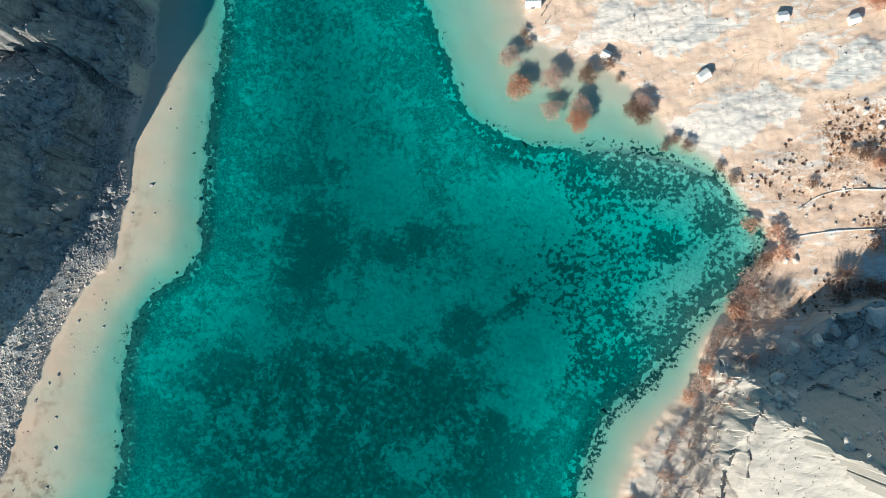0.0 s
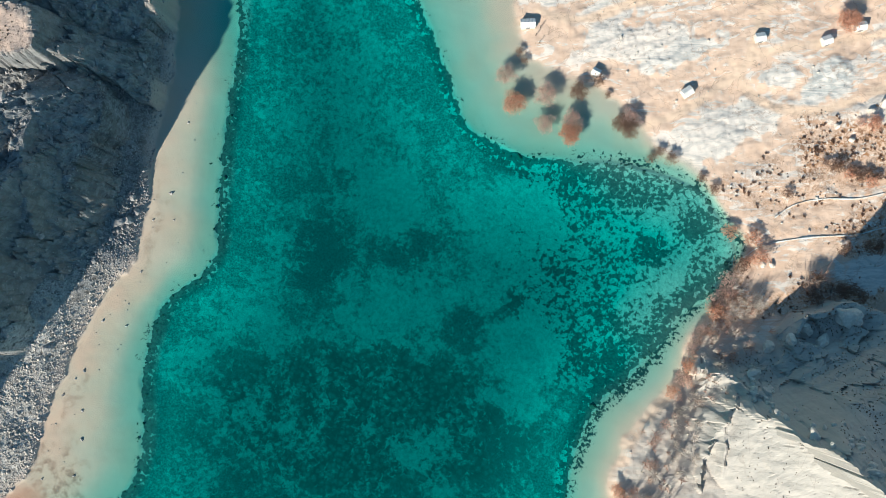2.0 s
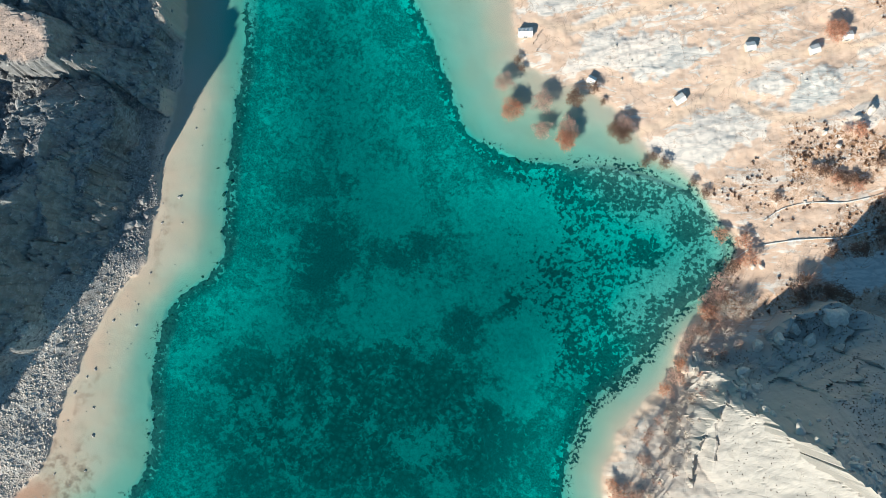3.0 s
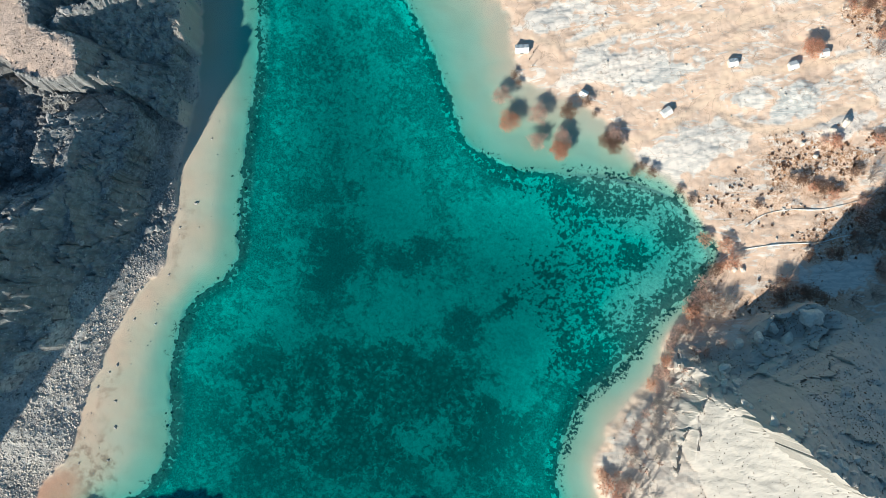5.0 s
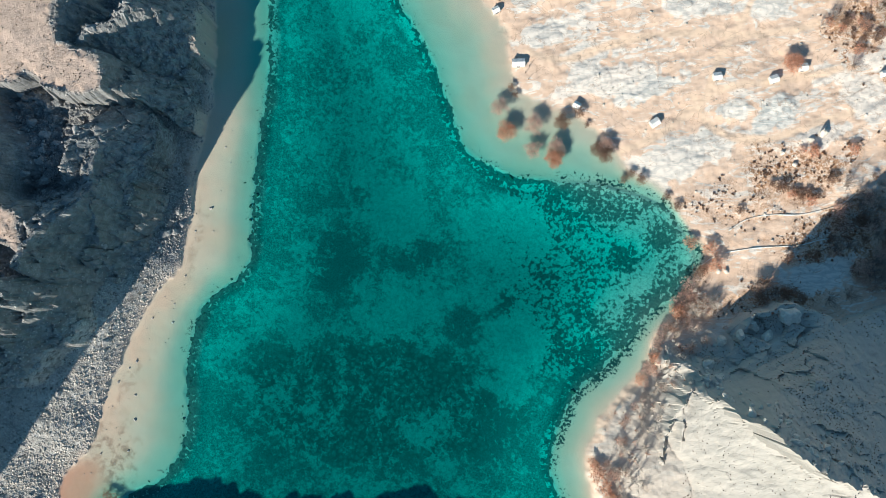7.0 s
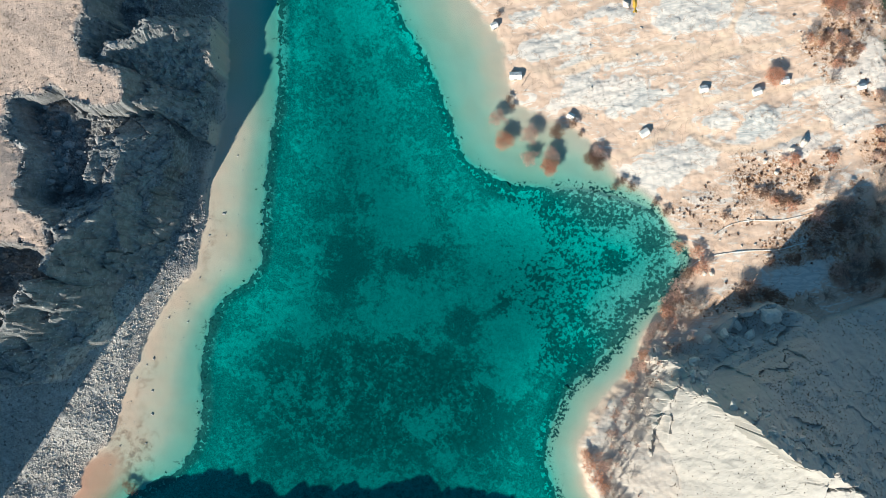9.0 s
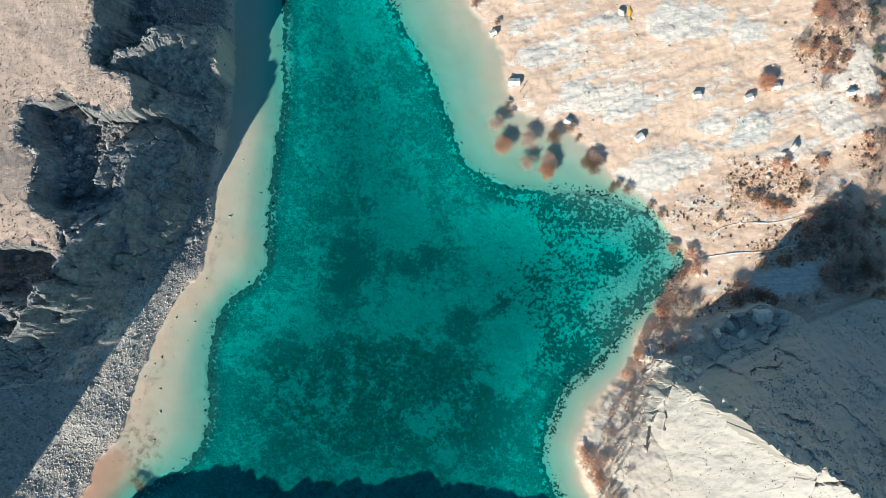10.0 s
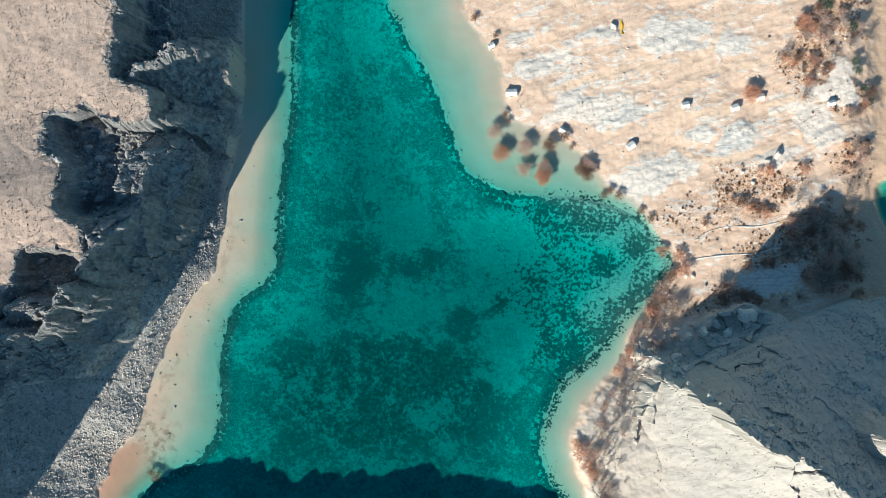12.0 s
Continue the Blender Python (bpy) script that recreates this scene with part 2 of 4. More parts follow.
def soften(a, times):
    """Evens out a net of values."""
    for _ in range(times):
        p = np.pad(a, 1, mode="edge")
        a = (p[1:-1, 1:-1] * 2 + p[:-2, 1:-1] + p[2:, 1:-1] + p[1:-1, :-2] + p[1:-1, 2:]) / 6
    return a


def crest_at(x, y):
    """Signed distance from the crest (north-east: positive) and the height of the crest nearby."""
    crest = chaikin(CREST)
    d, side, along = line_distance(crest, x, y)
    runs = np.concatenate([[0], np.cumsum(np.hypot(*np.diff(crest[:, :2], axis=0).T))])
    return d * side, np.interp(along, runs, crest[:, 2])


COARSE["crest_z"] = soften(crest_at(*np.meshgrid(CX, CY))[1], 14)


def field(name, x, y):
    """A field of the coarse net, read between its points."""
    i = np.clip(np.searchsorted(CX, x) - 1, 0, len(CX) - 2)
    j = np.clip(np.searchsorted(CY, y) - 1, 0, len(CY) - 2)
    u = np.clip((x - CX[i]) / (CX[i + 1] - CX[i]), 0, 1)
    v = np.clip((y - CY[j]) / (CY[j + 1] - CY[j]), 0, 1)
    a = COARSE[name]
    return (a[j, i] * (1 - u) + a[j, i + 1] * u) * (1 - v) + (a[j + 1, i] * (1 - u) + a[j + 1, i + 1] * u) * v


def tent(x, y, ax, ay, bx, by):
    """Distance to a short line, with the side."""
    dx, dy = bx - ax, by - ay
    t = np.clip(((x - ax) * dx + (y - ay) * dy) / (dx * dx + dy * dy), 0, 1)
    return np.hypot(x - ax - t * dx, y - ay - t * dy), dx * (y - ay) - dy * (x - ax)


def ledges(z, height, sharp):
    """Heights drawn together into rock ledges."""
    k = z / height
    f = k - np.floor(k)
    return height * (np.floor(k) + f * (1 - sharp) + sharp * step(0.55, 0.95, f))


def west_height(x, y, land, wob):
    """Scree, cliff, high ground and spurs of the west, and the mesa in the south."""
    cell, joint = blocks(x * 0.83 + y * 0.55 + 0.5 * wob, (y * 0.83 - x * 0.55) * 1.5 + 0.5 * wob, 3.4, 3)
    chip, seam = blocks(x + 0.6 * wob, y - 0.6 * wob, 1.3, 4)
    jx, jy = x + 1.3 * fbm(x, y, 7, 4, 23) + 0.8 * (cell - 0.5), y + 1.3 * fbm(x, y, 7, 4, 24) + 0.8 * (cell - 0.5)
    rim, cliff = field("rim", jx, jy), field("cliff", jx * 0.6 + x * 0.4, jy * 0.6 + y * 0.4)
    up = np.maximum(land, 0)
    out = np.maximum(-cliff, 0)
    scree = 0.15 + 12.85 * (up / (up + out + 1e-6)) + 0.35 * fbm(x, y, 5, 4, 27) * step(0.5, 4, up) + 12 * step(60, 400, out)
    tall = 28.5 + 4.5 * step(54, 26, y) + 25 * step(-6, -34, y) - 1 * step(-50, -60, y)
    q = np.clip(cliff / (np.maximum(cliff, 0) + np.maximum(-rim, 0) + 1e-6), 0, 1)
    crag = ridged(x * 0.8 + y * 0.6, y * 0.8 - x * 0.6, 8, 5, 41)
    hollow = patches(HOLLOWS, x, y, 0.1 * wob)
    floor_z = 0.10 * step(0, 0.3, q) + 0.12 * q + 0.40 * hollow + 0.15 * step(40, 24, y) * step(14, 20, y)
    face = 13 + (tall - 13) * (floor_z + (1 - floor_z) * step(-5.5 + np.maximum(4.3 * patches(SHEER, x, y, 0.1 * wob), 2.9 * step(22, 14, y)), -0.1, rim + 0.6 * wob)) + 0.7 * crag * step(0.05, 0.3, q) * (1 - step(0.9, 1.0, q))
    face = 0.7 * face + 0.3 * ledges(face + 0.8 * wob, 2.6, 0.75)
    broken = 1.5 * (cell - 0.5) + 0.6 * (chip - 0.5) - 0.7 * step(0.10, 0.0, joint) - 0.25 * step(0.12, 0.0, seam)
    face = face + broken * step(0.02, 0.15, q)
    top = tall + 0.05 * np.clip(rim, 0, 200) + 0.3 * fbm(x, y, 22, 3, 31) + 60 * step(250, 1600, rim)
    top = top + (0.12 * crag + 0.35 * broken) * step(4, 0, rim)
    z = np.where(cliff > 0, np.maximum(face, scree), scree)
    z = np.where(rim > 0, top, z)
    stone = step(-0.4, 0.4, cliff) * step(3.0, -1.0, rim + 2.5 * wob) * step(-7.5, -4.5, rim + 1.5 * wob)
    plate, crack = blocks(0.80 * x + 0.60 * y + 0.7 * wob, (0.80 * y - 0.60 * x) * 2.6 + 0.7 * wob, 5.2, 8)
    for ax, ay, az, bx, by, bz, left, right in SPURS:
        sx, sy = x + 1.0 * wob + 1.0 * (cell - 0.5), y - 1.0 * wob + 1.0 * (chip - 0.5)
        d, side = tent(sx, sy, ax, ay, bx, by)
        t = np.clip(((sx - ax) * (bx - ax) + (sy - ay) * (by - ay)) / ((bx - ax) ** 2 + (by - ay) ** 2), 0, 1)
        spur = az + (bz - az) * t - np.maximum(d - 0.6, 0) * np.where(side > 0, left, right) + 0.15 * crag
        spur = spur + 1.0 * (plate - 0.5) - 0.7 * step(0.08, 0.0, crack) + 0.25 * broken
        stone = np.maximum(stone, step(-0.3, 0.5, spur - z) * step(13, 11, d))
        z = np.where(d < 13, np.maximum(z, spur), z)
    band = 0.82 * x - 0.57 * y
    mesa = (31.0 - 4.2 * step(-98, -84, x) + 1.5 * fbm(x, y, 13, 4, 35)) * step(-85, -93 + 2 * wob, y) * step(-50, -45, band) + 15 * step(-200, -900, y)
    return np.maximum(z, mesa), stone, step(-0.5, 1.5, rim), rim


def east_height(x, y, land, wob):
    """Low rocky hill, ravine and the south-eastern rock."""
    e = np.maximum(land, 0)
    hill = 0.02 + 0.2 * step(0, 4, e) + 0.075 * np.minimum(e, 70) + 0.02 * np.clip(e - 70, 0, 200)
    strata = fbm(x * 0.45 + 0.22 * y + 0.6 * wob, y * 1.25 - x * 0.55 + 0.6 * wob, 7, 5, 61)
    hill = hill + 0.32 * strata * step(1, 10, e) + 0.35 * fbm(x, y, 18, 3, 62) * step(2, 12, e) + 50 * step(200, 1500, e)
    outcrop = patches([(a, b, c, d, t, 1) for a, b, c, d, t, f in LIME], x, y, 0.45 * wob)
    slab, gap = blocks(x * 0.9 + 0.4 * y + 1.5 * wob, y * 1.5 - 0.6 * x + 1.5 * wob, 2.6, 9)
    hill = hill + outcrop * (0.25 + 0.2 * (slab - 0.5) - 0.1 * step(0.1, 0.0, gap)) * step(2, 8, e)
    ravine = step(17, 4, np.abs(y - 12 - 0.25 * (x - 80))) * step(62, 90, x) * step(170, 120, x)
    hill = hill * (1 - 0.7 * ravine) + 1.2 * ravine
    reeds = step(-7, 6, x - 112 - 6 * step(30, 60, y) + 1.2 * wob)
    hill = hill * (1 - 0.8 * reeds) + (1.2 + 0.1 * wob) * 0.8 * reeds
    n, cz = line_distance(chaikin(CREST, times=1), x, y)[:2]
    n, cz = n * cz, field("crest_z", x, y)
    cell, joint = blocks(x + 0.7 * wob, y * 1.2 + 0.7 * wob, 4.2, 5)
    n = n + 0.9 * fbm(x, y, 8, 4, 70) + 1.6 * (cell - 0.5) + 0.5 * fbm(x, y, 2.5, 3, 72)
    chip, seam = blocks(x + 0.5 * wob, y - 0.5 * wob, 1.5, 6)
    broken = 1.1 * (cell - 0.5) + 0.4 * (chip - 0.5) - 0.6 * step(0.08, 0.0, joint)
    craggy = ridged(x, y, 7, 5, 71)
    soft = fbm(x, y, 9, 4, 73)
    db, side, _ = line_distance(np.array(BASE, float), x + 0.8 * wob, y + 0.8 * wob)
    db = np.where(side < 0, db, -db)                                       # positive on the rock
    foot_z = 1.5 + 5.5 * step(57, 72, x)
    ne = foot_z + (cz - foot_z) * np.clip(db / (np.maximum(db, 0) + np.maximum(n, 0) + 1e-6), 0, 1) + 0.8 * soft + 0.25 * craggy * step(10, 2, n)
    ne = np.where(db > 0, ne, foot_z + 5 * db)                                  # steep foot
    blocky = step(17, 11, np.hypot(x - 71, (y + 4) * 1.3))
    big, split = blocks(0.96 * x + 0.28 * y + 0.35 * wob, (0.96 * y - 0.28 * x) * 1.25 + 0.35 * wob, 5.6, 12)
    ne = ne * (1 - 0.55 * blocky) + 0.55 * blocky * ledges(ne + 0.3 * craggy, 3.4, 0.9) + (4.0 * (big - 0.5) - 1.2 * step(0.05, 0.0, split) + 0.5 * broken) * blocky
    s = np.maximum(-n, 0)
    sw = cz - 0.9 * np.minimum(s, 2) - 1.15 * np.clip(s - 2, 0, 8) - 0.5 * np.clip(s - 10, 0, 200)
    cap = 1 + 0.35 * np.minimum(e, 12) + 1.35 * np.clip(x - 46.5 + 0.22 * (y + 20) + 0.5 * wob, 0, 60)
    h = np.clip(0.5 + (cap - sw) / 8, 0, 1)
    sw = cap * (1 - h) + sw * h - 4 * h * (1 - h) + 0.12 * craggy * step(0.3, 3, s) + 0.25 * soft + 0.5 * broken * step(13, 9, e) + 0.12 * broken + 0.2 * ridged(x * 0.85 - y * 0.53, (x * 0.53 + y * 0.85) * 0.25, 4.5, 5, 79) * step(0.5, 3, s) * step(22, 6, s)
    block = np.where(n > 0, ne, sw) + (0.4 * craggy + 1.3 * broken) * step(4.5, 0, np.abs(n - 1.5))
    block = np.maximum(block, np.where(np.hypot(x - 101, y + 30) < 9, 42 - 2.4 * np.hypot(x - 101, y + 30) + 1.2 * broken + 0.6 * craggy, -9))
    for ax, ay, bx, by, height in RIBS:
        d, side = tent(x + 0.5 * wob, y, ax, ay, bx, by)
        block = block + height * np.exp(-((d + 0.3 * craggy) / 0.75) ** 2) * (0.5 + 1.2 * cell)
    talus = 0.7 + 0.40 * e + 0.35 * fbm(x, y, 4, 3, 77)
    near_rock = step(2, -8, y) * step(42, 30, e)
    hill = hill * (1 - near_rock) + np.maximum(hill, np.minimum(talus, 9)) * near_rock
    rock = np.maximum(step(-0.3, 0.5, block - hill) * step(0, 3, e), 0.85 * near_rock * step(0.3, 2.5, e + 0.6 * wob))
    z = np.maximum(hill, np.where(e > 0, block, -9))
    pool = field("pool", x, y)
    z = np.where(pool > -3, z * (1 - step(-3, 0, pool)) + (1.0 - 2.4 * step(0, 4, pool)) * step(-3, 0, pool), z)
    return z, rock, strata, reeds * (1 - rock)


def ground_height(x, y):
    """Height of the ground, and the masks of its material."""
    lake, land, east = (field(n, x, y) for n in ("lake", "land", "east"))
    wob = fbm(x, y, 6, 4, 5)
    small = fbm(x, y, 2.2, 2, 6)
    is_east = step(-4, 4, east)
    # lake bed
    deep = 1.05 + 0.75 * step(0, 6 - 2.0 * is_east, lake + 0.4 * wob) + 2.4 * step(3, 26, lake) + 0.10 * wob
    bay = step(14, 36, x) * step(-14, 0, y)
    clumped = step(-1, 15, x + 2.5 * wob) * step(-18, -6, y + 0.2 * x) * step(70, 46, y)
    deep = deep * (1 - 0.5 * bay)
    bed = -np.maximum(deep, 0.4) + 0.02 * small
    # shelf between the lip and the foot
    u = np.clip(-lake / (np.maximum(-lake, 0) + np.maximum(-land, 0) + 1e-6), 0, 1)
    shelf_w = -0.85 - 0.22 * step(50, 66, y) + 0.50 * step(0, 0.45, u) + 0.25 * step(0.2, 0.7, u) + 0.10 * step(0.6, 1, u)
    shelf_e = -0.85 + 0.30 * step(0, 0.35, u) + 0.47 * step(0.3, 1, u)
    shelf = shelf_w * (1 - is_east) + shelf_e * is_east + 0.05 * wob
    west, stone_w, high, rim = west_height(x, y, land, wob)
    east_z, stone_e, strata, reeds = east_height(x, y, land, wob)
    slope_z = (west + 0.1 * small) * (1 - is_east) + (east_z + 0.1 * small) * is_east
    lipmix = step(-0.7, 0.7, lake + 0.5 * wob)
    z = np.where(np.abs(lake) < 1.6, shelf * (1 - lipmix) + np.minimum(bed, -0.55) * lipmix, np.where(lake > 0, bed, shelf))
    rise = step(-0.4 - 1.0 * is_east, 0.7 + 1.2 * is_east, land + 0.6 * wob + 0.3 * small)
    z = np.where(land > -3.0, z * (1 - rise) + slope_z * rise, z)
    wx, wy = x + 3.0 * fbm(x, y, 10, 4, 95) + 0.5 * small, y + 3.0 * fbm(x, y, 10, 4, 96)
    thick, bare = patches(THICK, wx, wy, 0.25 * small), patches(BARE, wx, wy, 0.2 * small)
    lip = np.exp(-((lake - 0.5 + 0.6 * wob + 0.3 * small) / (0.5 - 0.08 * is_east)) ** 2) * np.clip(0.95 + 0.5 * small + 0.35 * fbm(x, y, 9, 3, 97), 0, 1.3)
    lip = lip + 0.45 * np.exp(-((lake - 4.2 + 1.1 * wob) / 0.5) ** 2) * step(0.05, 0.3, fbm(x, y, 14, 2, 98))
    clumps = step(-5.5, -0.5, lake) * step(1.0, -0.5, lake) * (0.24 + 0.06 * is_east)
    clumps = clumps * (1 + 0.3 * step(20, 30, x) + 0.35 * step(20, 26, x) * step(8, 0, y))
    lime = step(0.35, 0.65, patches([(a, b, c, d, e, 1) for a, b, c, d, e, f in LIME], 0.6 * wx + 0.4 * x, 0.6 * wy + 0.4 * y, 0.35 * wob + 0.25 * small))
    masks = {
        "bed": lipmix,
        "weed": np.clip((0.46 + 0.27 * thick - 0.25 * bare - 0.10 * step(55, 80, y) + (0.15 - 0.07 * is_east) * (1 - bay) * step(14, 2, lake) + 0.12 * fbm(x, y, 16, 3, 91)) * step(-0.1, 0.9, lake + 0.5 * wob + 0.3 * small) + 0.30 * lip * (1 - 0.7 * bay) + clumps, 0, 1.0),
        "thick": np.clip(thick, 0, 1),
        "crisp": np.clip(clumped + step(4.0, 2.0, lake), 0, 1),
        "shelf": step(1.2, 0.0, lake),
        "cobble": np.clip(patches([(-25, -22, 36, 18, 0, 1)], x, y, 0.2 * wob), 0, 1),
        "slope": rise,
        "east": is_east,
        "stone": stone_w * (1 - is_east) + stone_e * is_east,
        "high": high * (1 - is_east),
        "strata": strata,
        "lime": lime,
        "blue": patches([r for r in LIME if r[5] > 0], x, y, 0.45 * wob),
        "scrub": patches(SCRUB, x, y, 0.6 * wob) * (1 - 0.9 * lime),
        "reeds": reeds,
        "path": step(1.5, 0.4, field("path", x, y) + 0.5 * wob),
        "pale": step(24, -6, y + 5 * wob) * (1 - is_east),
        "strand": np.exp(-((land - 0.6 + 0.5 * wob) / 1.1) ** 2) * (1 - is_east),
        "red": patches([(-98, -45, 9, 6, 55, 1)], x, y, 0.25 * wob),
        "damp": patches([(-88, -36, 6, 8, 0, 1), (-69, 22, 2, 9, -10, .5), (-87, -20, 2, 9, -20, .5)], x, y, 0.8 * wob),
    }
    return z, masks


def grid_mesh(name, gx, gy, z, masks, hard=None):
    nx, ny = len(gx), len(gy)
    x, y = np.meshgrid(gx, gy)
    co = np.stack([x, y, z], -1).astype(np.float32).reshape(-1, 3)
    i = np.arange(nx * ny, dtype=np.int32).reshape(ny, nx)
    quads = np.stack([i[:-1, :-1], i[:-1, 1:], i[1:, 1:], i[1:, :-1]], -1).reshape(-1, 4)
    me = bpy.data.meshes.new(name)
    me.vertices.add(len(co))
    me.vertices.foreach_set("co", co.ravel())
    me.loops.add(quads.size)
    me.loops.foreach_set("vertex_index", quads.ravel())
    me.polygons.add(len(quads))
    me.polygons.foreach_set("loop_start", np.arange(0, quads.size, 4, dtype=np.int32))
    smooth = np.ones(len(quads), bool)
    if hard is not None:                                   # broken rock keeps its facets
        smooth = ~(hard[:-1, :-1].reshape(-1) > 0.5)
    me.polygons.foreach_set("use_smooth", smooth)
    me.update(calc_edges=True)
    for key, value in masks.items():
        me.attributes.new(key, "FLOAT", "POINT").data.foreach_set("value", np.asarray(value, np.float32).ravel())
    return me


# ---- materials ----
class Nodes:
    """A small wrapper that adds nodes to a material."""

    def __init__(self, name):
        self.mat = bpy.data.materials.new(name)
        self.mat.use_nodes = True
        self.tree = self.mat.node_tree
        self.bsdf = self.tree.nodes["Principled BSDF"]
        self.bsdf.inputs["Roughness"].default_value = 0.9
        self.bsdf.inputs["Specular IOR Level"].default_value = 0.25

    def add(self, kind, inputs=(), **values):
        node = self.tree.nodes.new(kind)
        for key, value in values.items():
            setattr(node, key, value)
        for key, value in dict(inputs).items():
            self.put(node.inputs[key], value)
        return node

    def put(self, socket, value):
        if isinstance(value, bpy.types.NodeSocket):
            self.tree.links.new(value, socket)
        else:
            socket.default_value = (*value, 1.0) if isinstance(value, tuple) and len(value) == 3 and socket.type == "RGBA" else value

    def attr(self, name):
        return self.add("ShaderNodeAttribute", attribute_name=name).outputs["Fac"]

    def place(self):
        return self.add("ShaderNodeNewGeometry").outputs["Position"]

    def scaled(self, sx, sy, sz, turn=0.0):
        m = self.add("ShaderNodeMapping", {"Vector": self.place(), "Scale": (sx, sy, sz), "Rotation": (0, 0, radians(turn))})
        return m.outputs[0]

    def noise(self, size, detail=4.0, vector=None, rough=0.55, warp=0.0):
        return self.add("ShaderNodeTexNoise", {"Vector": vector or self.place(), "Scale": 1.0 / size, "Detail": detail, "Roughness": rough, "Distortion": warp}).outputs["Fac"]

    def cells(self, size, feature="F1", vector=None, out="Distance"):
        return self.add("ShaderNodeTexVoronoi", {"Vector": vector or self.place(), "Scale": 1.0 / size}, feature=feature).outputs[out]

    def math(self, op, a, b=0.0, clamp=False):
        node = self.add("ShaderNodeMath", operation=op, use_clamp=clamp)
        self.put(node.inputs[0], a)
        self.put(node.inputs[1], b)
        return node.outputs[0]

    def ramp(self, value, low, high, a=0.0, b=1.0):
        return self.add("ShaderNodeMapRange", {"Value": value, "From Min": low, "From Max": high, "To Min": a, "To Max": b}, interpolation_type="SMOOTHSTEP").outputs[0]

    def mix(self, fac, a, b, blend="MIX"):
        node = self.add("ShaderNodeMix", data_type="RGBA", blend_type=blend)
        self.put(node.inputs[0], fac)
        self.put(node.inputs[6], a)
        self.put(node.inputs[7], b)
        return node.outputs[2]

    def bump(self, height, strength=0.5, distance=0.1):
        node = self.add("ShaderNodeBump", {"Height": height, "Strength": strength, "Distance": distance})
        self.put(self.bsdf.inputs["Normal"], node.outputs[0])

    def done(self, color, roughness=None):
        self.put(self.bsdf.inputs["Base Color"], color)
        if roughness is not None:
            self.put(self.bsdf.inputs["Roughness"], roughness)
        return self.mat


def ground_material():
    n = Nodes("ground")
    fine, mid, wide = n.noise(0.3, 6, rough=0.65), n.noise(1.8, 6), n.noise(12, 4)
    grit = n.cells(0.55)
    # sand, pinker where drier, stained where damp
    sand = n.mix(n.ramp(wide, 0.38, 0.62), (0.52, 0.47, 0.38), (0.54, 0.445, 0.35))
    sand = n.mix(n.ramp(n.noise(0.8, 5, n.scaled(1.6, 0.5, 1, 15)), 0.6, 0.72, 0, 0.25), sand, (0.38, 0.31, 0.25))
    stain = n.math("MULTIPLY", n.attr("damp"), n.ramp(n.noise(3.0, 6, rough=0.65), 0.45, 0.62))
    sand = n.mix(n.math("MULTIPLY", stain, 0.75), sand, (0.22, 0.16, 0.12))
    sand = n.mix(n.attr("red"), sand, n.mix(n.ramp(fine, 0.35, 0.65), (0.45, 0.27, 0.19), (0.52, 0.34, 0.25)))
    # lake bed: pale silt under weed
    silt = n.mix(n.ramp(mid, 0.35, 0.65), (0.43, 0.49, 0.42), (0.51, 0.55, 0.46))
    silt = n.mix(n.ramp(n.noise(0.8, 7, rough=0.72, warp=0.4), 0.44, 0.62, 0, 0.75), silt, (0.25, 0.31, 0.275))
    dense = n.attr("weed")
    even = lambda size, detail, rough, warp: n.add("ShaderNodeMapRange", {"Value": n.noise(size, detail, rough=rough, warp=warp), "From Min": 0.28, "From Max": 0.72}).outputs[0]
    coarse = n.math("MULTIPLY", even(5.0, 4.0, 0.55, 0.5), 0.3)
    soft = n.math("ADD", n.math("MULTIPLY", even(1.2, 8.0, 0.72, 0.4), 0.7), coarse)
    crisp = n.math("ADD", n.math("MULTIPLY", even(1.0, 6.0, 0.60, 0.2), 0.68), n.math("MULTIPLY", even(6.0, 4.0, 0.55, 0.0), 0.32))
    finer = n.math("ADD", n.math("MULTIPLY", even(0.75, 4.0, 0.6, 0.2), 0.6), n.math("MULTIPLY", even(4.0, 4.0, 0.55, 0.0), 0.4))
    crisp = n.add("ShaderNodeMix", {0: n.attr("shelf"), 2: crisp, 3: finer}).outputs[0]
    cover = n.math("SUBTRACT", 1.0, dense)
    mat_soft = n.ramp(n.math("SUBTRACT", soft, cover), -0.13, 0.09)
    mat_crisp = n.ramp(n.math("SUBTRACT", crisp, cover), -0.09, 0.05)
    weed = n.mix(n.attr("crisp"), mat_soft, mat_crisp)
    lump = n.ramp(n.cells(1.2, vector=n.scaled(1, 1, 0)), 0.1, 0.7)
    weed_color = n.mix(n.ramp(n.noise(0.45, 6, rough=0.65), 0.36, 0.64), (0.085, 0.135, 0.12), (0.285, 0.345, 0.30))
    weed_color = n.mix(n.attr("crisp"), weed_color, n.mix(n.ramp(n.noise(0.6, 4), 0.35, 0.65), (0.035, 0.065, 0.062), (0.09, 0.13, 0.115)))
    weed_color = n.mix(n.math("MULTIPLY", n.attr("thick"), 0.75), weed_color, (0.08, 0.115, 0.11))
    weed_color = n.mix(n.math("MULTIPLY", n.attr("cobble"), n.math("MULTIPLY", lump, 0.8)), n.mix(n.math("MULTIPLY", n.attr("cobble"), 0.5), weed_color, (0.26, 0.30, 0.25)), (0.055, 0.08, 0.07))
    bed = n.mix(n.math("MULTIPLY", weed, 0.92), silt, weed_color)
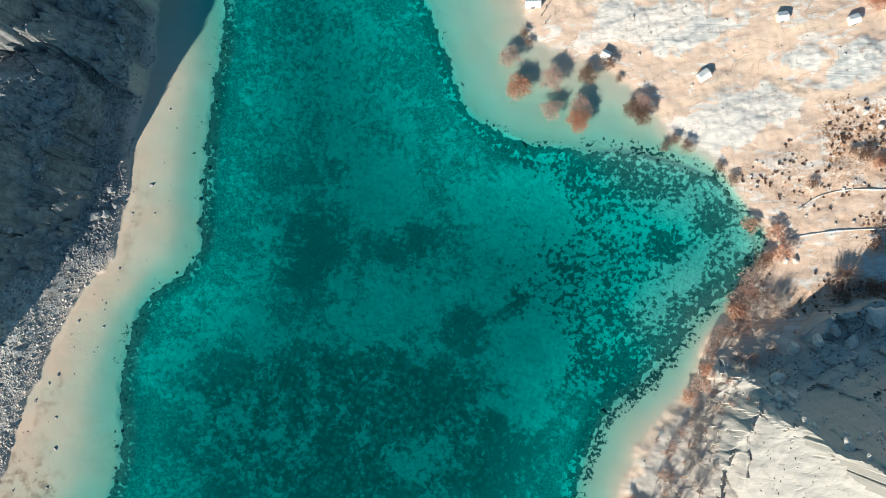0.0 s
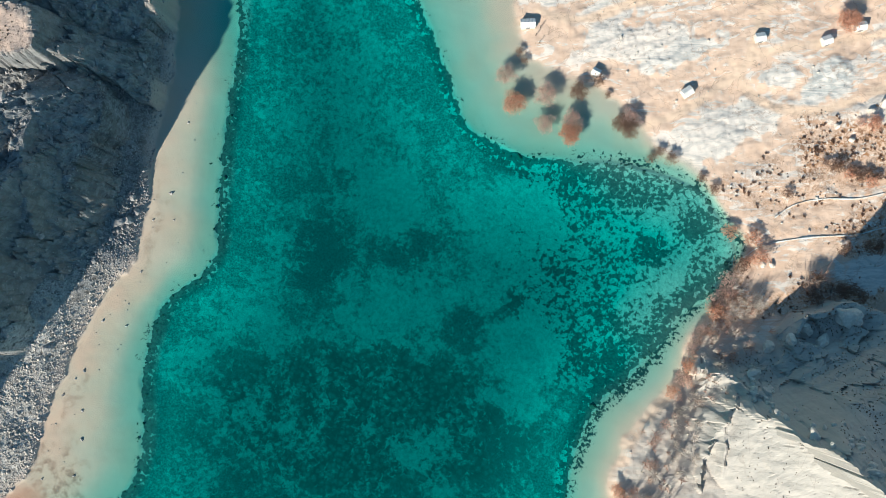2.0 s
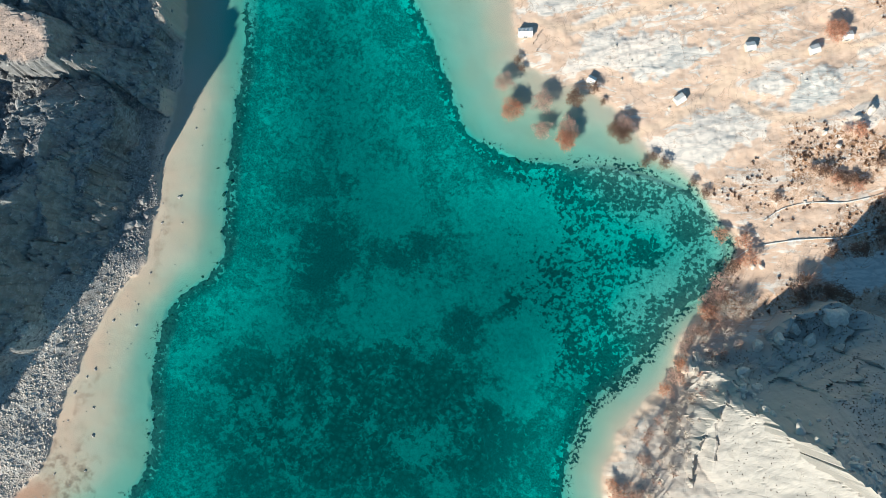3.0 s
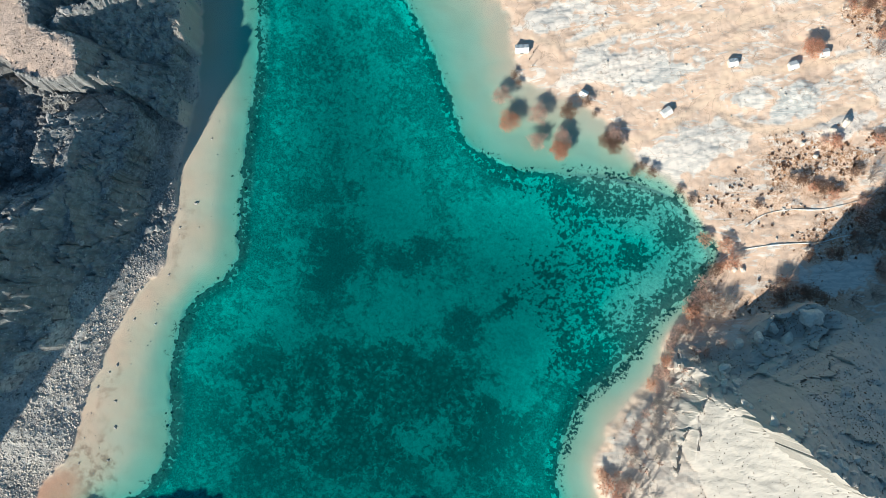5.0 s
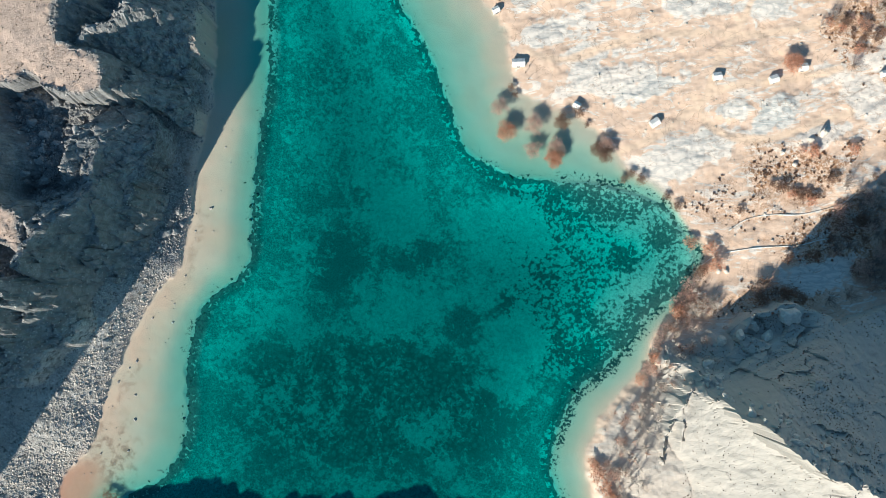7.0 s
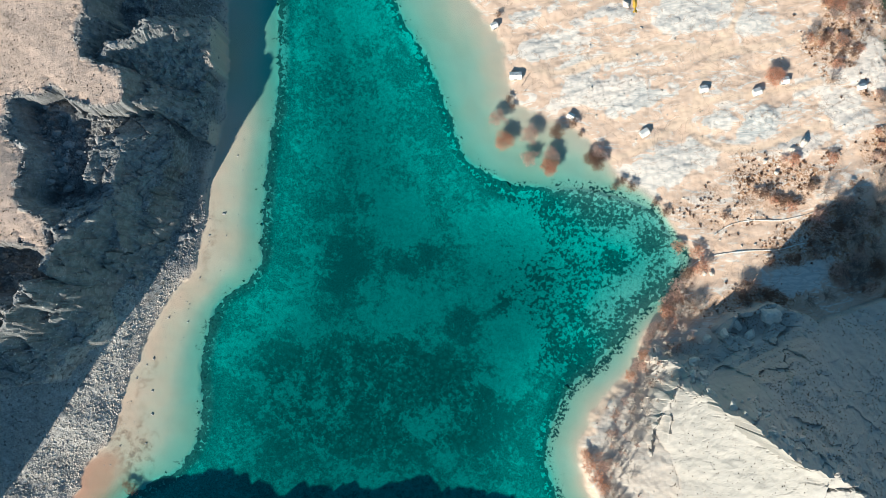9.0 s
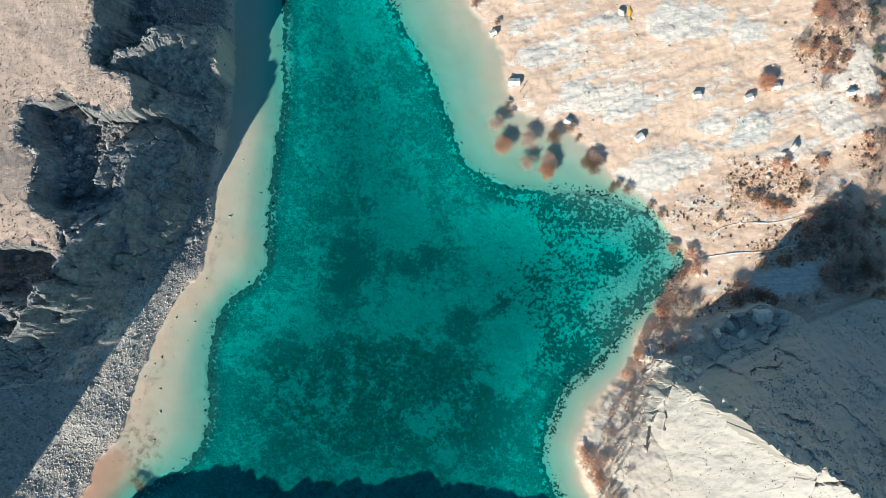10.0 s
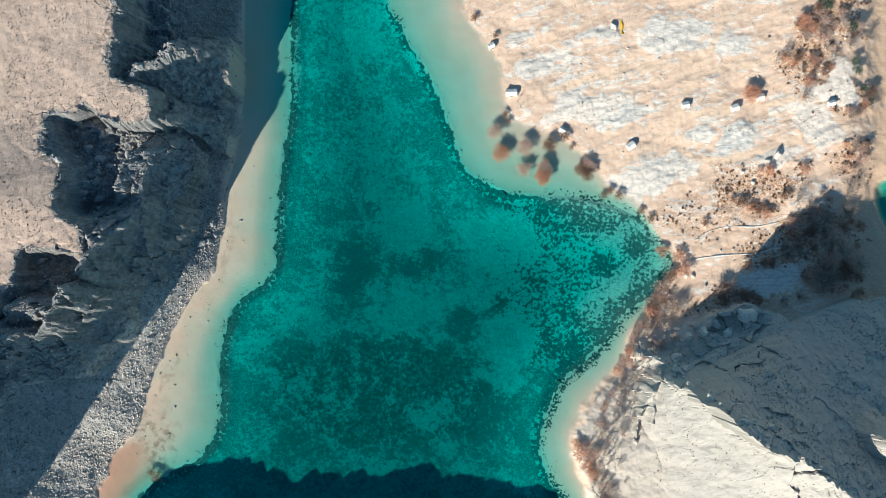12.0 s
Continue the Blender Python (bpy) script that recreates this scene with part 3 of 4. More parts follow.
    sand = n.mix(n.math("MULTIPLY", mat_crisp, n.ramp(dense, 0.1, 0.25)), sand, (0.03, 0.06, 0.058))
    # eastern hill: peach soil, streaked limestone, scrub and reeds
    streak = n.noise(4.0, 7, n.scaled(0.5, 1.3, 1, -24), rough=0.6, warp=2.2)
    thread = n.noise(3.2, 6, n.scaled(0.42, 1.5, 1, -26), rough=0.58, warp=2.6)
    soil = n.mix(n.ramp(mid, 0.3, 0.7), (0.63, 0.475, 0.36), (0.68, 0.535, 0.425))
    soil = n.mix(n.ramp(thread, 0.58, 0.72, 0, 0.3), soil, (0.42, 0.31, 0.23))
    lime = n.mix(n.ramp(thread, 0.45, 0.64), (0.73, 0.67, 0.605), (0.58, 0.55, 0.51))
    blue = n.mix(n.ramp(thread, 0.42, 0.58), (0.67, 0.65, 0.61), (0.46, 0.475, 0.465))
    lime = n.mix(n.attr("blue"), lime, blue)
    bare = n.math("ADD", n.attr("lime"), n.ramp(n.math("ADD", streak, n.math("MULTIPLY", n.attr("strata"), 0.10)), 0.53, 0.60), True)
    bare = n.math("MULTIPLY", bare, n.math("SUBTRACT", 1.0, n.math("MULTIPLY", n.attr("path"), 0.9)))
    hill = n.mix(bare, soil, lime)
    hill = n.mix(n.math("MULTIPLY", n.attr("path"), 0.7), hill, (0.68, 0.54, 0.41))
    gully = n.ramp(n.math("ABSOLUTE", n.math("SUBTRACT", n.noise(9, 4, n.scaled(0.8, 1.2, 1, -24), warp=1.5), 0.5)), 0.012, 0.0, 0, 0.55)
    hill = n.mix(gully, hill, (0.36, 0.26, 0.19))
    level = n.add("ShaderNodeSeparateXYZ", {0: n.place()}).outputs[2]
    bench = n.math("FRACT", n.math("ADD", n.math("MULTIPLY", level, 2.6), n.math("MULTIPLY", n.noise(11, 3), 2.4)))
    bench = n.math("MULTIPLY", n.ramp(bench, 0.0, 0.22, 1.0, 0.0), n.ramp(n.noise(8, 4, n.scaled(0.7, 1.2, 1, -20)), 0.46, 0.60))
    hill = n.mix(n.math("MULTIPLY", bench, 0.42), hill, (0.40, 0.29, 0.215))
    twig = n.math("MULTIPLY", n.attr("scrub"), n.ramp(n.noise(0.9, 7, rough=0.72, warp=0.8), 0.44, 0.58))
    hill = n.mix(twig, hill, n.mix(n.ramp(n.noise(2.5, 4), 0.4, 0.6), (0.25, 0.15, 0.09), (0.36, 0.20, 0.10)))
    reed = n.mix(n.ramp(n.noise(0.5, 5, n.scaled(0.5, 2.4, 1)), 0.35, 0.65), (0.50, 0.36, 0.25), (0.60, 0.45, 0.33))
    hill = n.mix(n.attr("reeds"), hill, reed)
    stone_e = n.mix(n.ramp(mid, 0.35, 0.7), (0.455, 0.43, 0.392), (0.405, 0.388, 0.36))
    stone_e = n.mix(n.ramp(n.noise(5, 5, n.scaled(1, 1, 2.5)), 0.52, 0.66), stone_e, (0.44, 0.42, 0.39))
    run = n.noise(3.0, 6, n.scaled(0.3, 1.7, 1, -58), rough=0.65, warp=0.6)
    stone_e = n.mix(n.ramp(run, 0.54, 0.70, 0, 0.5), stone_e, (0.34, 0.325, 0.305))
    crack_e = n.ramp(n.cells(5.0, "DISTANCE_TO_EDGE", n.add("ShaderNodeVectorMath", {0: n.place(), 1: n.add("ShaderNodeTexNoise", {"Scale": 0.35, "Detail": 4.0}).outputs["Color"]}, operation="ADD").outputs[0]), 0.014, 0.005, 0, 0.25)
    stone_e = n.mix(n.math("MULTIPLY", crack_e, n.ramp(n.noise(8, 3), 0.55, 0.62)), stone_e, (0.16, 0.14, 0.12))
    east = n.mix(n.attr("stone"), hill, stone_e)
    # grey scree, rock and dry top in the west
    pebble = n.add("ShaderNodeSeparateColor", {0: n.cells(0.6, out="Color")}).outputs[0]
    cobbles = n.add("ShaderNodeSeparateColor", {0: n.cells(1.7, out="Color")}).outputs[0]
    tone = n.math("ADD", n.math("MULTIPLY", pebble, 0.55), n.math("MULTIPLY", cobbles, 0.3))
    tone = n.math("ADD", tone, n.math("MULTIPLY", n.math("SUBTRACT", n.noise(6, 6, rough=0.65), 0.5), 0.9), True)
    scree = n.mix(tone, (0.115, 0.12, 0.13), (0.38, 0.385, 0.395))
    # paler southern scree, its colour also brightened to offset missing sky light
    scree = n.mix(n.math("MULTIPLY", n.attr("pale"), 0.9), scree, n.mix(tone, (0.31, 0.31, 0.30), (0.82, 0.79, 0.75)))
    # dark gaps between pebbles: their shade is put into the colour
    scree = n.mix(n.ramp(n.cells(0.42, "DISTANCE_TO_EDGE"), 0.10, 0.0, 0, 0.35), scree, (0.07, 0.068, 0.065))
    rock = n.mix(n.ramp(mid, 0.35, 0.65), (0.31, 0.32, 0.325), (0.18, 0.188, 0.196))
    rock = n.mix(n.ramp(n.noise(9, 4), 0.5, 0.68, 0, 0.4), rock, (0.30, 0.285, 0.27))
    bands = n.noise(1.0, 5, n.scaled(0.25, 1.6, 1.6, 33), rough=0.6, warp=0.8)
    rock = n.mix(n.ramp(bands, 0.48, 0.62, 0, 0.6), rock, (0.20, 0.19, 0.18))
    rock = n.mix(n.ramp(n.cells(3.2, "DISTANCE_TO_EDGE", n.scaled(0.6, 1.3, 1.0, 33)), 0.02, 0.006, 0, 0.2), rock, (0.07, 0.065, 0.06))
    # dark specks for deeper gaps among the stones, shade as colour
    speck = n.ramp(n.noise(1.3, 4, rough=0.6), 0.56, 0.64, 0, 0.8)
    scree = n.mix(speck, scree, (0.09, 0.087, 0.082))
    drift = n.noise(7.0, 6, n.scaled(0.45, 1.3, 1, -38), rough=0.62, warp=0.8)
    scree = n.mix(n.ramp(drift, 0.54, 0.66, 0, 0.5), scree, (0.15, 0.145, 0.14))
    west = n.mix(n.attr("stone"), scree, rock)
    dry = n.mix(n.ramp(n.noise(7, 7, rough=0.65), 0.4, 0.65), (0.58, 0.46, 0.385), (0.49, 0.39, 0.325))
    dry = n.mix(n.ramp(n.math("ADD", n.noise(0.55, 4, rough=0.6), n.math("MULTIPLY", n.noise(6, 3), 0.3)), 0.70, 0.78, 0, 0.6), dry, (0.22, 0.17, 0.13))
    west = n.mix(n.math("MULTIPLY", n.attr("strand"), 0.8), west, n.mix(n.ramp(fine, 0.35, 0.65), (0.58, 0.51, 0.45), (0.44, 0.38, 0.34)))
    west = n.mix(n.attr("high"), west, dry)
    color = n.mix(n.attr("bed"), sand, bed)
    color = n.mix(n.attr("slope"), color, n.mix(n.attr("east"), west, east))
    relief = n.math("ADD", n.math("MULTIPLY", fine, n.ramp(n.attr("east"), 0, 1, 1.0, 0.3)), n.math("MULTIPLY", thread, n.math("MULTIPLY", n.attr("east"), 0.3)))
    relief = n.math("MULTIPLY", relief, n.ramp(n.attr("slope"), 0, 1, 0.1, 1))
    n.bump(relief, 0.7, 0.3)
    return n.done(color)


def water_material():
    n = Nodes("lake_water")
    depth = n.attr("depth")
    red, green, blue = (n.math("POWER", base, depth) for base in (0.46, 0.865, 0.874))
    tint = n.add("ShaderNodeCombineColor", {0: red, 1: green, 2: blue}).outputs[0]
    clear = n.add("ShaderNodeBsdfTransparent", {"Color": tint}).outputs[0]
    gloss = n.add("ShaderNodeBsdfGlossy", {"Roughness": 0.15}).outputs[0]
    out = n.add("ShaderNodeMixShader", {0: 0.04, 1: clear, 2: gloss}).outputs[0]
    n.tree.links.new(out, n.tree.nodes["Material Output"].inputs["Surface"])
    return n.mat


GROUND, WATER = ground_material(), water_material()

# ---- ground and water ----
GX, GY = axis(-146, 134, 0.32, 2300), axis(-60, 104, 0.32, 2300)
xx, yy = np.meshgrid(GX, GY)
zz, ground_masks = ground_height(xx, yy)
ground = new("ground", grid_mesh("ground", GX, GY, zz, ground_masks, ground_masks["stone"] * ground_masks["slope"]))
ground.data.materials.append(GROUND)
tagged(ground, "pale rocky valley ground with sand beaches, scree and cliffs", "ground", kind="structure")


def height_at(x, y):
    """Height of the ground sheet at places given as arrays."""
    x, y = np.asarray(x, float), np.asarray(y, float)
    i = np.clip(np.searchsorted(GX, x) - 1, 0, len(GX) - 2)
    j = np.clip(np.searchsorted(GY, y) - 1, 0, len(GY) - 2)
    u, v = (x - GX[i]) / (GX[i + 1] - GX[i]), (y - GY[j]) / (GY[j + 1] - GY[j])
    return (zz[j, i] * (1 - u) + zz[j, i + 1] * u) * (1 - v) + (zz[j + 1, i] * (1 - u) + zz[j + 1, i + 1] * u) * v


def sheet_of_water(name, gx, gy, level, label):
    x, y = np.meshgrid(gx, gy)
    ob = new(name, grid_mesh(name, gx, gy, np.full(x.shape, level), {"depth": np.maximum(level - height_at(x, y), 0)}))
    ob.data.materials.append(WATER)
    return tagged(ob, label, "water", kind="structure")


sheet_of_water("water", np.arange(-108, 66, 0.6), np.concatenate([np.arange(-88, 120, 0.6), np.arange(120, 345, 3.0)]), 0.0, "clear turquoise lake water over a weedy bed")
sheet_of_water("water", np.arange(117, 145, 0.6), np.arange(14, 44, 0.6), 0.6, "small turquoise pool among tan reeds")


# ---- materials of the things ----
def varied(name, dark, light, size=0.5, per_island=False, per_object=False, rough=0.9, thin=0.0):
    """A rough natural surface between two colours."""
    n = Nodes(name)
    t = n.ramp(n.noise(size, 5), 0.3, 0.7)
    if per_island:
        t = n.math("ADD", n.math("MULTIPLY", t, 0.5), n.math("MULTIPLY", n.add("ShaderNodeNewGeometry").outputs["Random Per Island"], 0.6), True)
    if per_object:
        t = n.math("ADD", n.math("MULTIPLY", t, 0.6), n.math("MULTIPLY", n.add("ShaderNodeObjectInfo").outputs["Random"], 0.5), True)
    n.bump(n.noise(size * 0.3, 5), 0.5, 0.08)
    color = n.mix(t, dark, light)
    if thin:                                               # leaves that let light through
        lit = n.add("ShaderNodeBsdfTranslucent", {"Color": color}).outputs[0]
        both = n.add("ShaderNodeMixShader", {0: thin, 1: n.bsdf.outputs[0], 2: lit}).outputs[0]
        n.tree.links.new(both, n.tree.nodes["Material Output"].inputs["Surface"])
    return n.done(color, rough)


GREY_STONE = varied("grey_limestone", (0.15, 0.152, 0.158), (0.41, 0.405, 0.40), 0.5, per_island=True)
LIGHT_STONE = varied("light_grey_limestone", (0.36, 0.34, 0.315), (0.62, 0.585, 0.54), 0.5, per_island=True)
PALE_STONE = varied("pale_limestone", (0.42, 0.39, 0.35), (0.68, 0.63, 0.56), 0.6, per_island=True)
WEEDY = varied("weed_covered_rock", (0.04, 0.065, 0.05), (0.09, 0.125, 0.09), 0.4, per_object=True)
BARK = varied("grey_bark", (0.22, 0.18, 0.16), (0.40, 0.34, 0.30), 0.1)
RUST = varied("rust_leaves", (0.52, 0.29, 0.19), (0.84, 0.56, 0.42), 0.5, per_island=True, thin=0.6)
DUSK = varied("dusty_pink_leaves", (0.52, 0.38, 0.33), (0.84, 0.66, 0.57), 0.5, per_island=True, thin=0.6)
BROWN = varied("brown_leaves", (0.20, 0.135, 0.105), (0.46, 0.32, 0.24), 0.5, per_island=True, thin=0.6)
GREEN = varied("dull_green_leaves", (0.03, 0.06, 0.045), (0.08, 0.13, 0.09), 0.5, per_island=True)
TWIG = varied("bleached_twigs", (0.46, 0.40, 0.35), (0.80, 0.73, 0.66), 0.3, per_island=True)
TWIG_RED = varied("reddish_twigs", (0.42, 0.28, 0.22), (0.64, 0.46, 0.37), 0.3, per_island=True)
TUFT = varied("dry_dark_tufts", (0.07, 0.06, 0.045), (0.20, 0.15, 0.10), 0.4, per_island=True)
WHITE_METAL = varied("white_painted_sheet", (0.70, 0.70, 0.68), (0.84, 0.83, 0.80), 1.2, rough=0.5)
WALL_BOARD = varied("dull_white_boards", (0.52, 0.51, 0.48), (0.68, 0.66, 0.62), 0.6, rough=0.7)
DOOR_BOARD = varied("grey_door_board", (0.16, 0.17, 0.18), (0.24, 0.25, 0.25), 0.4, rough=0.6)
CRUST = varied("white_mineral_crust", (0.60, 0.60, 0.57), (0.82, 0.81, 0.77), 0.7)
TIMBER = varied("weathered_timber", (0.10, 0.08, 0.06), (0.22, 0.17, 0.13), 0.2)
YELLOW = varied("yellow_sheet", (0.55, 0.33, 0.04), (0.70, 0.46, 0.08), 0.5, rough=0.6)


# ---- builders ----
def mesh_from(name, verts, faces, material, smooth=False):
    me = bpy.data.meshes.new(name)
    me.from_pydata([tuple(map(float, v)) for v in verts], [], [tuple(map(int, f)) for f in faces])
    if smooth:
        me.polygons.foreach_set("use_smooth", np.ones(len(me.polygons), bool))
    me.materials.append(material)
    me.update()
    return me


def big_mesh(name, verts, tris, material):
    """A mesh of many triangles from arrays."""
    me = bpy.data.meshes.new(name)
    me.vertices.add(len(verts))
    me.vertices.foreach_set("co", np.asarray(verts, np.float32).ravel())
    me.loops.add(tris.size)
    me.loops.foreach_set("vertex_index", np.asarray(tris, np.int32).ravel())
    me.polygons.add(len(tris))
    me.polygons.foreach_set("loop_start", np.arange(0, tris.size, 3, dtype=np.int32))
    me.update(calc_edges=True)
    me.materials.append(material)
    return me


def part(name, bm, material, parent, label=""):
    me = bpy.data.meshes.new(name)
    bm.to_mesh(me)
    bm.free()
    me.materials.append(material)
    ob = new(name, me)
    ob.parent = parent
    return tagged(ob, label)


def ico(level):
    bm = bmesh.new()
    bmesh.ops.create_icosphere(bm, subdivisions=level, radius=1.0)
    bm.verts.ensure_lookup_table()
    v = np.array([p.co[:] for p in bm.verts])
    f = np.array([[p.index for p in face.verts] for face in bm.faces])
    bm.free()
    return v, f


ICO1, ICO2, ICO3 = ico(1), ico(2), ico(3)
dice = np.random.default_rng(7)


def turns(count):
    """Random rotation matrices."""
    q = dice.normal(size=(count, 4))
    q /= np.linalg.norm(q, axis=1, keepdims=True)
    w, x, y, z = q.T
    return np.stack([np.stack([1 - 2 * (y * y + z * z), 2 * (x * y - z * w), 2 * (x * z + y * w)], -1),
                     np.stack([2 * (x * y + z * w), 1 - 2 * (x * x + z * z), 2 * (y * z - x * w)], -1),
                     np.stack([2 * (x * z - y * w), 2 * (y * z + x * w), 1 - 2 * (x * x + y * y)], -1)], 1)


def scatter_stones(name, x, y, size, material, label, flat=0.65):
    """Many angular stones half sunk into the ground, as one mesh."""
    v, f = ICO1
    k = len(x)
    form = v[None] * (1 + 0.32 * dice.uniform(-1, 1, (k, len(v), 1))) * dice.uniform(0.6, 1.25, (k, 1, 3))
    form = np.einsum("kij,kvj->kvi", turns(k), form) * (np.asarray(size)[:, None, None] * 0.5)
    form[:, :, 2] *= flat
    form += np.stack([x, y, height_at(x, y) + 0.12 * size], -1)[:, None, :]
    tris = (f[None] + (np.arange(k) * len(v))[:, None, None]).reshape(-1, 3)
    return tagged(new(name, big_mesh(name, form.reshape(-1, 3), tris, material)), label, name.replace("_", " "), kind="stuff")


def scatter_tufts(name, x, y, size, material, label):
    """Many small dry cushions of blades, as one mesh."""
    k, blades = len(x), 14
    a = dice.uniform(0, 2 * np.pi, (k, blades))
    r = dice.uniform(0.25, 1.0, (k, blades)) * np.asarray(size)[:, None] * 0.5
    h = dice.uniform(0.5, 1.0, (k, blades)) * np.asarray(size)[:, None] * 0.6
    wide = 0.16 * np.asarray(size)[:, None]
    cx, cy = x[:, None] + 0 * a, y[:, None] + 0 * a
    cz = height_at(x, y)[:, None] - 0.03 + 0 * a
    tip = np.stack([cx + np.cos(a) * r, cy + np.sin(a) * r, cz + h], -1)
    one = np.stack([cx - np.sin(a) * wide, cy + np.cos(a) * wide, cz], -1)
    two = np.stack([cx + np.sin(a) * wide, cy - np.cos(a) * wide, cz], -1)
    low = np.stack([cx + np.cos(a) * r * 1.3, cy + np.sin(a) * r * 1.3, cz + h * 0.35], -1)
    verts = np.stack([one, two, tip, low], 2).reshape(-1, 3)
    base = (np.arange(k * blades) * 4)[:, None]
    tris = np.concatenate([base + [0, 1, 2], base + [0, 3, 2]], 0)
    return tagged(new(name, big_mesh(name, verts, tris, material)), label, name.replace("_", " "), kind="stuff")


def masks_at(x, y):
    return ground_height(np.asarray(x, float), np.asarray(y, float))[1]


def boulder_mesh(name, seed, material, level=ICO3, flat=0.7):
    """A faceted block with knocked-off corners."""
    r = np.random.default_rng(seed)
    v, f = level
    out = v * r.uniform(0.75, 1.2, 3)
    for _ in range(9):                                     # planes that cut the ball into a block
        d = r.normal(size=3)
        d /= np.linalg.norm(d)
        cut = r.uniform(0.55, 0.8)
        over = np.maximum(out @ d - cut, 0)
        out = out - over[:, None] * d * 0.95
    out = out * (1 + 0.05 * r.normal(size=(len(v), 1)))
    out[:, 2] *= flat
    return mesh_from(name, out, f, material)


def rod(verts, faces, a, b, ra, rb, sides=3):
    a, b = np.array(a, float), np.array(b, float)
    d = b - a
    d /= np.linalg.norm(d) + 1e-9
    u = np.cross(d, [0.3, 0.5, 0.81])
    u /= np.linalg.norm(u) + 1e-9
    w = np.cross(d, u)
    base = len(verts)
    for p, radius in ((a, ra), (b, rb)):
        for i in range(sides):
            t = 2 * math.pi * i / sides
            verts.append(p + radius * (math.cos(t) * u + math.sin(t) * w))
    for i in range(sides):
        j = (i + 1) % sides
        faces.append((base + i, base + j, base + sides + j, base + sides + i))
    faces.append(tuple(base + sides + i for i in range(sides)))


def make_tree(name, seed, leaves, radius, height, label, category, clumps=90, per_clump=26, leaf=0.18):
    """A spreading tree: trunk, limbs and twigs, and a crown of small leaves in clumps."""
    r = np.random.default_rng(seed)
    thing = new(name)
    tagged(thing, label, category)
    tv, tf, lv, lf = [], [], [], []
    fork = np.array([r.normal() * 0.1, r.normal() * 0.1, height * 0.28])
    rod(tv, tf, (0, 0, -0.3), fork, 0.055 * height, 0.04 * height, 7)
    centres = []
    for i in range(clumps):
        a, u = i * 2.39996 + r.normal() * 0.25, math.sqrt((i + 0.5) / clumps)
        rr = radius * (u + r.normal() * 0.07) * (1 + 0.16 * math.sin(3 * a + seed) + 0.10 * math.sin(5 * a + 2 * seed))
        top = height * (0.74 + 0.22 * math.sqrt(max(0.0, 1 - u * u))) + r.normal() * 0.045 * height
        centres.append(np.array([math.cos(a) * rr, math.sin(a) * rr, top]))
    bv, bf = [], []
    limbs = 9
    for i in range(limbs):
        a = 2 * math.pi * i / limbs + r.normal() * 0.2
        knee = fork + np.array([math.cos(a), math.sin(a), 0]) * radius * 0.42 + [0, 0, height * 0.25]
        rod(bv, bf, fork, knee, 0.028 * height, 0.015 * height, 5)
        for c in centres:
            if abs((math.atan2(c[1], c[0]) - a + math.pi) % (2 * math.pi) - math.pi) < math.pi / limbs:
                rod(bv, bf, knee, c, 0.010 * height, 0.004 * height, 3)
    for c in centres:
        size = radius * r.uniform(0.13, 0.2)
        p = c + r.normal(size=(per_clump, 3)) * size * [1, 1, 0.55]
        d = r.normal(size=(per_clump, 3)) + [0, 0, 0.6]
        d /= np.linalg.norm(d, axis=1, keepdims=True)
        u = np.cross(d, r.normal(size=(per_clump, 3)))
        u /= np.linalg.norm(u, axis=1, keepdims=True)
        w = np.cross(d, u)
        s = leaf * r.uniform(0.6, 1.2, (per_clump, 1))
        for q in range(per_clump):
            k = len(lv)
            lv += [p[q] - u[q] * s[q], p[q] + w[q] * s[q] * 0.6, p[q] + u[q] * s[q], p[q] - w[q] * s[q] * 0.6]
            lf.append((k, k + 1, k + 2, k + 3))
    for key, v, f, m in (("trunk", tv, tf, BARK), ("limb", bv, bf, BARK), ("crown", lv, lf, leaves)):
        ob = new(key, mesh_from(key, v, f, m))
        ob.parent = thing
    return thing


def make_shrub(name, seed, material, radius, height, label, category, stems=26, thick=0.045, twigs=6):
    """A leafless shrub: stems that spread from one stool, with forked twigs."""
    r = np.random.default_rng(seed)
    thing = new(name)
    tagged(thing, label, category)
    sv, sf, tv, tf = [], [], [], []
    for i in range(stems):
        a, u = i * 2.39996 + r.normal() * 0.3, math.sqrt((i + 0.5) / stems)
        root = np.array([r.normal() * 0.12, r.normal() * 0.12, -0.15])
        tip = np.array([math.cos(a) * radius * u, math.sin(a) * radius * u, height * (1.0 - 0.45 * u * u) * r.uniform(0.75, 1.1)])
        mid = root + (tip - root) * [0.38, 0.38, 0.55] + r.normal(size=3) * 0.07 * radius
        rod(sv, sf, root, mid, thick, thick * 0.75)
        rod(sv, sf, mid, tip, thick * 0.75, thick * 0.4)
        for _ in range(twigs):
            t = r.uniform(0.1, 1.0)
            b = mid + (tip - mid) * t
            e = b + (tip - mid) * 0.35 + r.normal(size=3) * radius * 0.17 + [0, 0, 0.12 * height]
            rod(tv, tf, b, e, thick * 0.55, thick * 0.3)
    for key, v, f in (("stem", sv, sf), ("brush", tv, tf)):
        ob = new(key, mesh_from(key, v, f, material))
        ob.parent = thing
    return thing


def plant(kinds, spots, group, low=0.8, high=1.2, sink=0.05):
    """Copies of some kinds of plant at places (x, y), turned and scaled by chance."""
    for x, y in spots:
        kind = kinds[int(dice.integers(len(kinds)))]
        s = dice.uniform(low, high)
        m = pose(x, y, float(height_at(x, y)) - sink, 0, 0, dice.uniform(0, 360)) @ Matrix.Diagonal((s, s, s * dice.uniform(0.9, 1.1), 1))
        ob = copy_thing(kind, pose(0, 0, 0))
        ob.matrix_basis = m
        tagged(ob, group=group)


